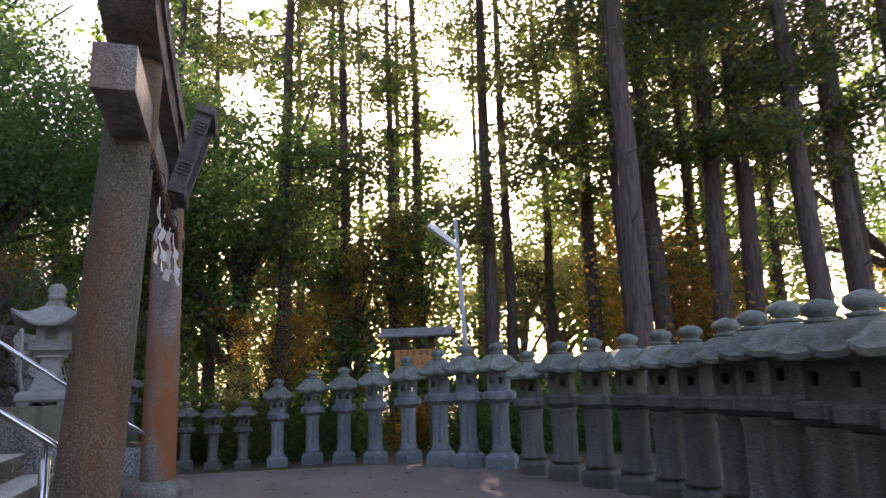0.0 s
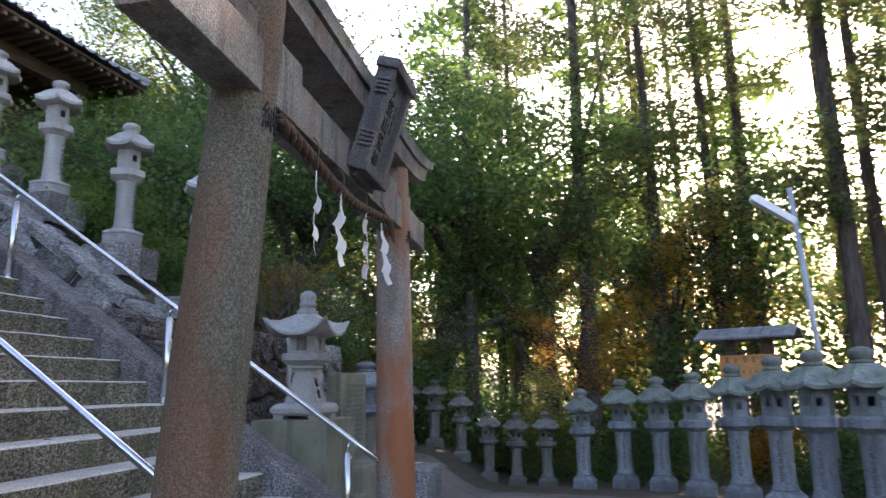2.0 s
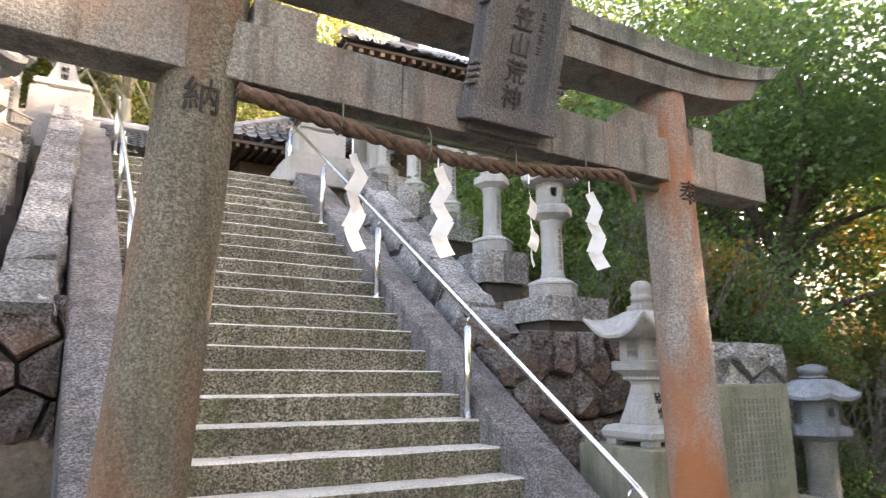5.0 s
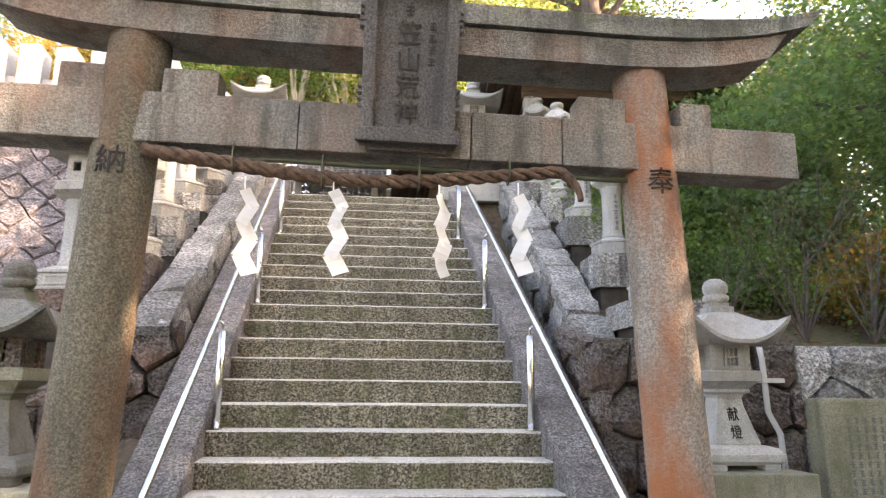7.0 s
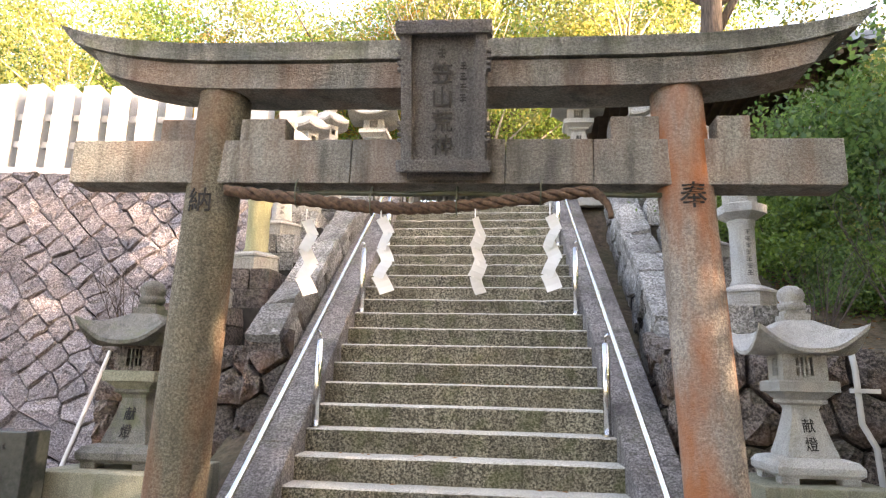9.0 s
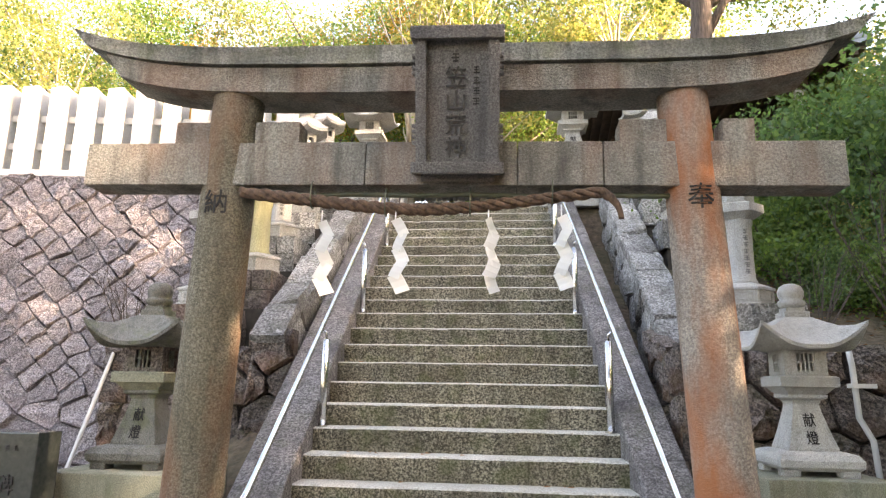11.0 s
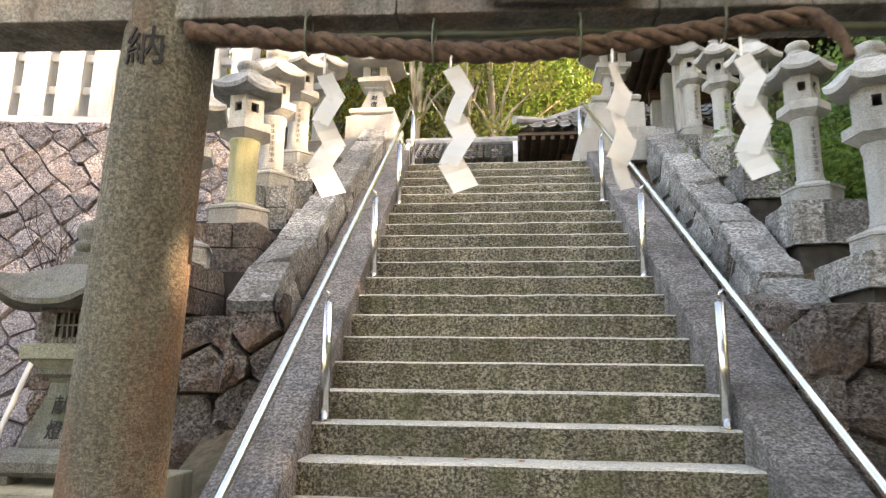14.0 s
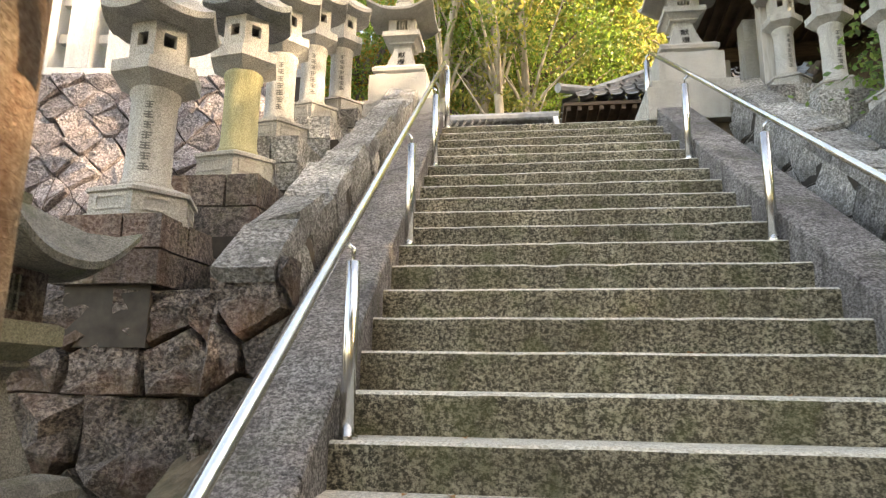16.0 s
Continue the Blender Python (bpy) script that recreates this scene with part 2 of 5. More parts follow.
def box(bm, x0, y0, z0, x1, y1, z1, bevel=0.0):
    vs = [bm.verts.new(p) for p in ((x0, y0, z0), (x1, y0, z0), (x1, y1, z0), (x0, y1, z0), (x0, y0, z1), (x1, y0, z1), (x1, y1, z1), (x0, y1, z1))]
    fs = [bm.faces.new([vs[i] for i in f]) for f in ((3, 2, 1, 0), (4, 5, 6, 7), (0, 1, 5, 4), (1, 2, 6, 5), (2, 3, 7, 6), (3, 0, 4, 7))]
    if bevel:
        bmesh.ops.bevel(bm, geom=list({e for f in fs for e in f.edges}), offset=bevel, segments=2, profile=0.6, affect="EDGES")
    return bm


def boxes(*args, bevel=0.0):
    bm = bmesh.new()
    for a in args:
        box(bm, *a, bevel=bevel)
    return bm


def loft(rings, bm=None, caps=True):
    """Skin over rings of equally many points."""
    bm = bm or bmesh.new()
    rows = [[bm.verts.new(p) for p in r] for r in rings]
    n = len(rows[0])
    for a, b in zip(rows, rows[1:]):
        for i in range(n):
            bm.faces.new((a[i], a[(i + 1) % n], b[(i + 1) % n], b[i]))
    if caps:
        bm.faces.new(rows[0][::-1])
        bm.faces.new(rows[-1])
    return bm


def ring(r, z, sides=0, n=24, lift=0.0, turn=0.0, cx=0.0, cy=0.0):
    """A ring: round, or with the given number of sides, whose corners may be lifted. r is the radius to the corners."""
    pts = []
    for i in range(n):
        a = 2 * math.pi * i / n
        rr, up = r, 0.0
        if sides:
            seg = 2 * math.pi / sides
            d = (a % seg) - seg / 2
            rr = r * math.cos(seg / 2) / math.cos(d)
            up = lift * (abs(d) / (seg / 2)) ** 3
        pts.append((cx + rr * math.cos(a + turn), cy + rr * math.sin(a + turn), z + up))
    return pts


def lathe(profile, sides=0, n=24, turn=0.0, bm=None):
    """Profile rows: radius, height and, where wanted, the lift of the corners."""
    return loft([ring(p[0], p[1], sides, n, p[2] if len(p) > 2 else 0.0, turn) for p in profile], bm)


def tube(points, r, n=8, bm=None, taper=1.0):
    pts = [Vector(p) for p in points]
    rings = []
    for i, p in enumerate(pts):
        d = (pts[min(i + 1, len(pts) - 1)] - pts[max(i - 1, 0)]).normalized()
        a = d.cross(Vector((0.3, 0.2, 1)) if abs(d.z) < 0.95 else Vector((1, 0, 0))).normalized()
        b = d.cross(a)
        rr = r * (1 + (taper - 1) * i / (len(pts) - 1))
        rings.append([p + rr * (math.cos(2 * math.pi * k / n) * a + math.sin(2 * math.pi * k / n) * b) for k in range(n)])
    return loft(rings, bm)


def window_wall(sides, r, z0, z1, win, zw0, zw1, thick, turn=0.0, opened=None):
    """The walls of a lantern's fire box in one piece, with real openings."""
    bm = bmesh.new()
    seg = 2 * math.pi / sides
    ap = r * math.cos(seg / 2)
    low = [bm.verts.new((r * math.cos(turn + seg * k), r * math.sin(turn + seg * k), z0)) for k in range(sides)]
    high = [bm.verts.new((r * math.cos(turn + seg * k), r * math.sin(turn + seg * k), z1)) for k in range(sides)]
    for k in range(sides):
        a0, a1, b1, b0 = low[k], low[(k + 1) % sides], high[(k + 1) % sides], high[k]
        if opened is not None and k not in opened:
            bm.faces.new((a0, a1, b1, b0))
            continue
        m = Matrix.Rotation(turn + seg * (k + 0.5) + math.pi / 2, 4, "Z")
        outer = [bm.verts.new(m @ Vector((x, -ap, z))) for x, z in ((-win, zw0), (win, zw0), (win, zw1), (-win, zw1))]
        inner = [bm.verts.new(m @ Vector((x, -ap + thick, z))) for x, z in ((-win, zw0), (win, zw0), (win, zw1), (-win, zw1))]
        corner = [a0, a1, b1, b0]
        for i in range(4):
            j = (i + 1) % 4
            bm.faces.new((corner[i], corner[j], outer[j], outer[i]))
            bm.faces.new((outer[i], outer[j], inner[j], inner[i]))
    bm.faces.new(low[::-1])
    bm.faces.new(high)
    return bm


def lattice(sides, r, win, zw0, zw1, depth, turn, k, bars):
    """The crossed bars of one window of a fire box."""
    seg = 2 * math.pi / sides
    ap = r * math.cos(seg / 2)
    bm = bmesh.new()
    for j in range(bars):
        x = -win + 2 * win * (j + 1) / (bars + 1)
        box(bm, x - 0.006, -ap + depth, zw0 - 0.004, x + 0.006, -ap + depth + 0.014, zw1 + 0.004)
    zm = (zw0 + zw1) / 2
    box(bm, -win - 0.004, -ap + depth - 0.002, zm - 0.005, win + 0.004, -ap + depth + 0.012, zm + 0.005)
    bm.transform(Matrix.Rotation(turn + seg * (k + 0.5) + math.pi / 2, 4, "Z"))
    return bm


def writing(text, size, name="inscription"):
    """A mesh of one character or word in the built-in font, centred, standing in the xz plane and facing -y."""
    cu = bpy.data.curves.new(name, "FONT")
    cu.body, cu.size, cu.align_x, cu.align_y, cu.extrude, cu.resolution_u = text, size, "CENTER", "CENTER", 0.003, 3
    ob = new(name, cu)
    me = bpy.data.meshes.new_from_object(ob.evaluated_get(bpy.context.evaluated_depsgraph_get()))
    bpy.data.objects.remove(ob)
    bpy.data.curves.remove(cu)
    me.transform(Matrix.Rotation(radians(90), 4, "X"))
    return me


def inscribe(text, size, parent, m, material, bend=0.0, label=""):
    me = writing(text, size)
    if bend:
        for v in me.vertices:
            a, rr = v.co.x / bend, bend - v.co.y
            v.co.x, v.co.y = rr * math.sin(a), -rr * math.cos(a) + bend
    me.materials.append(material)
    ob = new("inscription", me)
    ob.parent = parent
    ob.matrix_local = m
    if label:
        ob["label"] = label
    return ob


def script_column(parent, m, count, width, pitch, material, bend=0.0, columns=1, gap=0.0, seed=1):
    """Writing that cannot be read: short bars in columns."""
    rnd = random.Random(seed)
    bm = bmesh.new()
    for c in range(columns):
        x0 = (c - (columns - 1) / 2) * gap
        for i in range(count):
            z = -i * pitch
            for k in range(3):
                w, h = width * rnd.uniform(0.3, 0.5), pitch * rnd.uniform(0.08, 0.14)
                dz = z - pitch * 0.26 * k
                xm = x0 + rnd.uniform(-0.08, 0.08) * width
                box(bm, xm - w, -0.0015, dz - h / 2, xm + w, 0.0015, dz + h / 2)
            box(bm, x0 - width * 0.07, -0.0017, z - pitch * 0.62, x0 + width * 0.07, 0.0017, z + pitch * 0.06)
    if bend:
        for v in bm.verts:
            a, rr = v.co.x / bend, bend - v.co.y
            v.co.x, v.co.y = rr * math.sin(a), -rr * math.cos(a) + bend
    ob = part("inscription", bm, material, parent)
    ob.matrix_local = m
    if columns * count > 1:
        tagged(ob, kind="stuff")
    return ob


def clip_half(poly, px, py, nx, ny):
    """The part of a polygon where (p - (px, py)) . (nx, ny) <= 0."""
    out = []
    for i in range(len(poly)):
        a, b = poly[i], poly[(i + 1) % len(poly)]
        da, db = (a[0] - px) * nx + (a[1] - py) * ny, (b[0] - px) * nx + (b[1] - py) * ny
        if da <= 0:
            out.append(a)
        if da * db < 0:
            s = da / (da - db)
            out.append((a[0] + s * (b[0] - a[0]), a[1] + s * (b[1] - a[1])))
    return out


def cells(region, seeds, gap):
    """Voronoi cells of the seeds inside a convex region, apart by a joint."""
    found = []
    for i, (sx, sy) in enumerate(seeds):
        poly = list(region)
        for j, (tx, ty) in enumerate(seeds):
            if i != j:
                d = math.hypot(tx - sx, ty - sy)
                if d < 2.2:
                    nx, ny = (tx - sx) / d, (ty - sy) / d
                    k = d / 2 - gap / 2
                    poly = clip_half(poly, sx + nx * k, sy + ny * k, nx, ny)
                    if len(poly) < 3:
                        break
        if len(poly) >= 3:
            area = 0.5 * abs(sum(poly[k][0] * poly[(k + 1) % len(poly)][1] - poly[(k + 1) % len(poly)][0] * poly[k][1] for k in range(len(poly))))
            if area > 0.006:
                found.append(poly)
    return found


def stone_wall(parent, m, region, seeds, gap, depth, material, name="stone", seed=3, rough=0.35):
    """Stones laid in the plane of m: its x along the wall, its y up, its z out of the face."""
    rnd = random.Random(seed)
    for poly in cells(region, seeds, gap):
        clean = [p for k, p in enumerate(poly) if math.hypot(p[0] - poly[k - 1][0], p[1] - poly[k - 1][1]) > 0.012]
        if len(clean) < 3:
            continue
        cx, cy = sum(p[0] for p in clean) / len(clean), sum(p[1] for p in clean) / len(clean)
        fine = []
        for k, p in enumerate(clean):
            q = clean[(k + 1) % len(clean)]
            fine.append(p)
            if math.hypot(q[0] - p[0], q[1] - p[1]) > 0.14:
                fine.append(((p[0] + q[0]) / 2 + rnd.uniform(-0.01, 0.01), (p[1] + q[1]) / 2 + rnd.uniform(-0.01, 0.01)))
        d = depth * rnd.uniform(0.75, 1.2)
        tip = (rnd.uniform(-0.16, 0.16), rnd.uniform(-0.16, 0.16))
        bm = bmesh.new()
        rows = []
        for f, h in ((1.0, -0.05), (0.99, d * 0.45), (0.92, d * 0.92), (0.5, d * 1.02)):
            row = []
            for x, y in fine:
                j = rough * d if 0.3 < f < 0.95 else 0.0
                u, v = (x - cx) * f, (y - cy) * f
                row.append(bm.verts.new((u + rnd.uniform(-j, j) * 0.3, v + rnd.uniform(-j, j) * 0.3, h + rnd.uniform(-j, j) + (tip[0] * u + tip[1] * v if f < 0.95 else 0))))
            rows.append(row)
        nn = len(fine)
        for a, b in zip(rows, rows[1:]):
            for k in range(nn):
                bm.faces.new((a[k], a[(k + 1) % nn], b[(k + 1) % nn], b[k]))
        top = bm.verts.new((0, 0, d * (1.08 + rnd.uniform(-rough, rough))))
        for k in range(nn):
            bm.faces.new((rows[-1][k], rows[-1][(k + 1) % nn], top))
        ob = part(name, bm, material, parent)
        ob.matrix_local = (parent.matrix_world.inverted() if parent else Matrix()) @ m @ Matrix.Translation((cx, cy, 0))


def frame_of(origin, along, up):
    """A pose whose x runs along, whose y runs up and whose z points out of a wall's face."""
    x = Vector(along).normalized()
    y = Vector(up)
    y = (y - y.dot(x) * x).normalized()
    z = x.cross(y)
    m = Matrix((x, y, z)).transposed().to_4x4()
    m.translation = origin
    return m


def scattered(x0, y0, x1, y1, dx, dy, jitter, rnd, brick=True):
    pts = []
    rows = max(1, round((y1 - y0) / dy))
    for r in range(rows):
        cols = max(1, round((x1 - x0) / dx))
        for c in range(cols + 1):
            pts.append((x0 + (c + (0.5 if brick and r % 2 else 0.0)) * dx + rnd.uniform(-jitter, jitter) * dx, y0 + (r + 0.5) * dy + rnd.uniform(-jitter, jitter) * dy))
    return pts


def ground_z(x, y):
    """The plaza: a gentle mound round the foot of the stairs."""
    f = min(1.0, max(0.0, (x - 9.6) / 4.6))
    return -0.36 * (1 - math.exp(-((x - 6.2) / 4.2) ** 2 - (max(0.0, 0.4 - y) / 3.0) ** 2)) - 0.28 * f * f * (3 - 2 * f)


# ---- the stairs' line ----
def nose(k):
    """The front edge of step k: y and z."""
    return (1.76 + 0.2508 * k, 0.772 + 0.1765 * k) if k <= 7 else (3.5156 + 0.241 * (k - 7), 2.0075 + 0.169 * (k - 7))


FIRST, LAST = -4, 18
TOP_Y, TOP_Z = nose(LAST)


def stair_left(y):
    return 4.655 - 0.040 * (y - 1.9)


def stair_right(y):
    return 6.98 - 0.065 * (y - 1.9)


def slope_z(y):
    """Height of the line through the step edges."""
    if y < nose(7)[0]:
        return 0.772 + (y - 1.76) * 0.1765 / 0.2508
    return 2.0075 + (y - 3.5156) * 0.169 / 0.241


def smooth(a, b, x):
    t = min(1.0, max(0.0, (x - a) / (b - a)))
    return t * t * (3 - 2 * t)


def wall_foot(x):
    return 3.55 + 0.12 * x


def terrain(x, y):
    """The whole ground: plaza, hill behind the stairs, terraces, forest floor."""
    g = ground_z(x, y)
    bumps = 0.10 * noise.noise((x * 0.5, y * 0.5, 0.0)) * smooth(0, 6, max(abs(x - 6) - 7, -y - 5, y - 8))
    right = (1.5 + 0.12 * smooth(7.6, 8.4, x)) * smooth(2.0, 2.2, y) + min(2.25, max(0.0, 0.60 * (y - 2.55))) + 5.5 * smooth(3.0, 14, y) * smooth(8.4, 10.5, x)
    right *= 1 - smooth(10.6, 13.4, x) * (1 - 0.4 * smooth(3.2, 9, y))
    middle = min(TOP_Z - 0.02, max(0.0, slope_z(y) - 0.45))
    if y > TOP_Y + 0.1:
        middle = TOP_Z - 0.02
    edge = wall_foot(x) + 1.25
    left = 3.86 * smooth(edge, edge + 0.3, y)
    h = left + (middle - left) * smooth(3.2, 3.9, x) if x < 5.5 else middle + (right - middle) * smooth(7.5, 7.75, x)
    if y > 6:
        h = max(h, TOP_Z - 0.02) if x < 8 else h
    h += 6 * smooth(22, 60, y)
    return g * (1 - smooth(0.3, 1.5, y)) + h + bumps - 1.2 * smooth(14, 40, x) * (1 - smooth(2, 8, y))


def spaced(lo, a, b, hi, step, far):
    xs = list(np.arange(a, b + step / 2, step))
    out, d = xs[-1], step
    while out < hi:
        d = min(d * 1.25, far)
        out += d
        xs.append(out)
    out, d = xs[0], step
    while out > lo:
        d = min(d * 1.25, far)
        out -= d
        xs.insert(0, out)
    return [float(v) for v in xs]


def paved(x, y):
    return y < 1.75 and y > -5.0 + 3.0 * abs((x - 5.0) / 6.6) ** 4 and -12 < x < 14.6


def build_ground():
    xs, ys = spaced(-220, -3, 15, 260, 0.25, 14), spaced(-220, -6, 9, 260, 0.25, 14)
    verts = [(x, y, terrain(x, y)) for y in ys for x in xs]
    w = len(xs)
    faces = [(j * w + i, j * w + i + 1, (j + 1) * w + i + 1, (j + 1) * w + i) for j in range(len(ys) - 1) for i in range(w - 1)]
    me = bpy.data.meshes.new("ground")
    me.from_pydata(verts, [], faces)
    me.materials.append(M_EARTH)
    me.materials.append(M_PLAZA)
    for p in me.polygons:
        p.use_smooth = True
        if paved(p.center.x, p.center.y):
            p.material_index = 1
    tagged(new("ground", me), "brown paved shrine plaza and leaf-littered forest floor", "ground", kind="structure")


build_ground()


# ---- stairs ----
def step_mesh(k):
    rnd = random.Random(100 + k)
    y, z = nose(k)
    y1 = nose(k + 1)[0] if k < LAST else y + 0.45
    z0 = nose(k - 1)[1] if k > FIRST else -0.12
    prof = [(0.0, z0 - 0.06), (0.004, z0 + 0.05), (0.0, z - 0.035), (0.004, z - 0.012), (0.018, z - 0.001), (0.06, z), (y1 - y + 0.06, z + 0.004), (y1 - y + 0.06, z0 - 0.06)]
    bm = bmesh.new()
    rows, cols = [], 44
    for i in range(cols + 1):
        row = []
        for j, (dy, zz) in enumerate(prof):
            yy = y + dy
            x = stair_left(y) - 0.02 + (stair_right(y) - stair_left(y) + 0.04) * i / cols
            f = 1.0 if 1 <= j <= 5 else 0.2
            wob = noise.noise((x * 1.3, k * 3.1, 0.3)) * 0.006 + noise.noise((x * 7, k * 5.7, j * 0.4)) * 0.006 * f
            chip = -0.012 * max(0.0, noise.noise((x * 5, k * 9.1, 4.0)) - 0.25) * (1 if 2 <= j <= 4 else 0)
            row.append(bm.verts.new((x, yy + wob - chip * 2, zz + noise.noise((x * 2.2, k * 2.7, 8.0)) * 0.004 * f + chip)))
        rows.append(row)
    n = len(prof)
    for a, b in zip(rows, rows[1:]):
        for j in range(n):
            bm.faces.new((a[j], a[(j + 1) % n], b[(j + 1) % n], b[j]))
    bm.faces.new(rows[0])
    bm.faces.new(rows[-1][::-1])
    return bm


stairs = empty("stairs", pose(5.8, 0.9, 0), "long flight of worn grey granite steps up the hill", "stairs", kind="structure")
bpy.context.view_layer.update()


def world_child(ob, parent):
    ob.parent = parent
    ob.matrix_parent_inverse = parent.matrix_world.inverted()
    return ob


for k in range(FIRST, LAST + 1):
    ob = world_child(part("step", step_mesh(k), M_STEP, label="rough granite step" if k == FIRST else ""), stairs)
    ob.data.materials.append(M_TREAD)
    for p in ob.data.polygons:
        # Upward faces take the paler granite, with the sky's light in its colour.
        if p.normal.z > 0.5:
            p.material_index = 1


def sloped_slab(x_of, width, y0, y1, rise, drop, material, name, parent, pieces=4, label=""):
    """A slanting curb in some lengths, following the stairs; x_of gives its inner edge, width its breadth to the outside."""
    for p in range(pieces):
        a, b = y0 + (y1 - y0) * p / pieces + 0.004, y0 + (y1 - y0) * (p + 1) / pieces - 0.004
        rings = []
        for i in range(13):
            y = a + (b - a) * i / 12
            z = slope_z(y) + rise
            xi, xo = x_of(y), x_of(y) + width
            e = 0.015 if width > 0 else -0.015
            w = 0.006 * noise.noise((y * 4, p, width))
            rings.append([(xi, y, z - drop), (xi, y, z - 0.015 + w), (xi + e, y, z + w), ((xi + xo) / 2, y, z + 0.004 + w), (xo - e, y, z + w), (xo, y, z - 0.015 + w), (xo, y, z - drop)])
        world_child(part(name, loft(rings), material, label=label), parent)


for side, fn, w in (("left", stair_left, -0.36), ("right", stair_right, 0.34)):
    curb = empty("stair_curb", pose(5.8, 0.7, 0), "slanting grey granite curb along the stone steps", "curb", "stair curbs", "structure")
    bpy.context.view_layer.update()
    sloped_slab(fn, w, 0.55, TOP_Y + 0.15, 0.13, 0.85, M_CURB, "slab", curb, 5)


def rubble_parapet(x0, x1, y0, y1, height, face, name, label, seed):
    """A low sloping wall of fitted rubble beside the curb; face is +1 if its inner face looks to +x."""
    rnd = random.Random(seed)
    wall = empty(name, pose((x0 + x1) / 2, y0, 0), label, "wall", kind="structure")
    bpy.context.view_layer.update()
    rings = []
    for i in range(21):
        y = y0 + 0.14 + (y1 - y0 - 0.14) * i / 20
        z = slope_z(y) + height - 0.07
        rings.append([(x0 + 0.05, y + 0.03, z - 1.3), (x0 + 0.05, y + 0.03, z), (x1 - 0.05, y + 0.03, z), (x1 - 0.05, y + 0.03, z - 1.3)])
    world_child(part("core", loft(rings), M_JOINT), wall)
    s = math.hypot(y1 - y0, slope_z(y1) - slope_z(y0))
    xin = x1 - 0.06 if face > 0 else x0 + 0.06
    dirv = (0, y1 - y0, slope_z(y1) - slope_z(y0))
    start = Vector((xin, y0, slope_z(y0) + height - 0.03))
    if face > 0:
        m = frame_of(start, dirv, (0, -dirv[2], dirv[1]))
    else:
        m = frame_of(start + Vector(dirv), (0, -dirv[1], -dirv[2]), (0, -dirv[2], dirv[1]))
    region = [(0, -0.75), (s, -0.75), (s, 0), (0, 0)]
    stone_wall(wall, m, region, scattered(0, -0.75, s, 0, 0.52, 0.37, 0.16, rnd), 0.014, 0.035, M_RUBBLE, seed=seed, rough=0.25)
    mt = frame_of((x0 + 0.02, y0, slope_z(y0) + height - 0.08), (x1 - x0 - 0.04, 0, 0), dirv)
    stone_wall(wall, mt, [(0, 0), (x1 - x0 - 0.04, 0), (x1 - x0 - 0.04, s), (0, s)], scattered(0.16, 0, x1 - x0 - 0.05, s, 0.36, 0.52, 0.14, rnd, False), 0.012, 0.06, M_RUBBLE, seed=seed + 1, rough=0.14)
    h = slope_z(y0) + height + 0.1
    mf = frame_of((x0, y0 + 0.02, -0.1), (1, 0, 0), (0, 0.05, 1))
    stone_wall(wall, mf, [(0, 0), (x1 - x0 + 0.06, 0), (x1 - x0 + 0.06, h), (0, h)], scattered(0.05, 0, x1 - x0, h, 0.3, 0.3, 0.25, rnd), 0.025, 0.09, M_DARKROCK, seed=seed + 2, rough=0.5)
    world_child(part("core", boxes((x0 + 0.02, y0 + 0.15, -0.3, x1 - 0.02, y0 + 0.6, h - 0.14)), M_JOINT), wall)
    return wall


rubble_parapet(7.42, 7.80, 2.04, TOP_Y + 0.2, 0.34, -1, "wall_rubble_right", "sloping low wall of fitted grey rubble beside the steps", 21)
rubble_parapet(3.84, 4.20, 2.55, TOP_Y + 0.2, 0.42, 1, "wall_rubble_left", "sloping low wall of fitted rubble with mossy top", 31)


def backing(wall, x0, y0, z0, x1, y1, z1):
    world_child(part("backing", boxes((x0, y0, z0, x1, y1, z1)), M_JOINT), wall)


# retaining wall in front of the right-hand terrace
wall = empty("wall_front_right", pose(9, 1.95, 0), "dark retaining wall of large fitted boulders under the terrace", "wall", kind="structure")
bpy.context.view_layer.update()
backing(wall, 7.44, 2.07, -0.5, 10.5, 2.4, 1.55)
rnd = random.Random(5)
m = frame_of((7.40, 1.93, -0.1), (1, 0, 0), (0, 0.06, 1))
stone_wall(wall, m, [(0, 0), (1.5, 0), (1.5, 1.72), (0, 1.72)], scattered(0, 0, 1.5, 1.72, 0.36, 0.34, 0.3, rnd), 0.025, 0.09, M_DARKROCK, seed=6)
stone_wall(wall, m, [(1.5, 0), (3.15, 0), (3.15, 1.68), (1.5, 1.68)], scattered(1.6, 0, 3.15, 1.68, 0.52, 0.34, 0.16, rnd), 0.02, 0.10, M_RUBBLE, seed=8)
ml = frame_of((7.40, 3.0, -0.1), (0, -1, 0), (0.02, 0, 1))
stone_wall(wall, ml, [(0, 0), (1.05, 0), (1.05, 1.66), (0, 1.9)], scattered(0, 0, 1.05, 1.9, 0.32, 0.32, 0.3, rnd), 0.02, 0.06, M_DARKROCK, seed=9)

# big retaining wall of diamond-laid stones
wall = empty("wall_diamond", pose(0, 4, 0), "tall retaining wall of diamond-laid purple-grey stones", "wall", kind="structure")
bpy.context.view_layer.update()
WALL_X0, WALL_X1 = -1.5, 3.25
rings = []
for x in (WALL_X0 - 11, WALL_X1 + 0.1):
    y = wall_foot(x)
    rings.append([(x, y + 0.05, -0.6), (x, y + 1.07, 3.93), (x, y + 1.5, 3.93), (x, y + 1.5, -0.6)])
world_child(part("backing", loft(rings), M_JOINT), wall)
rnd = random.Random(12)
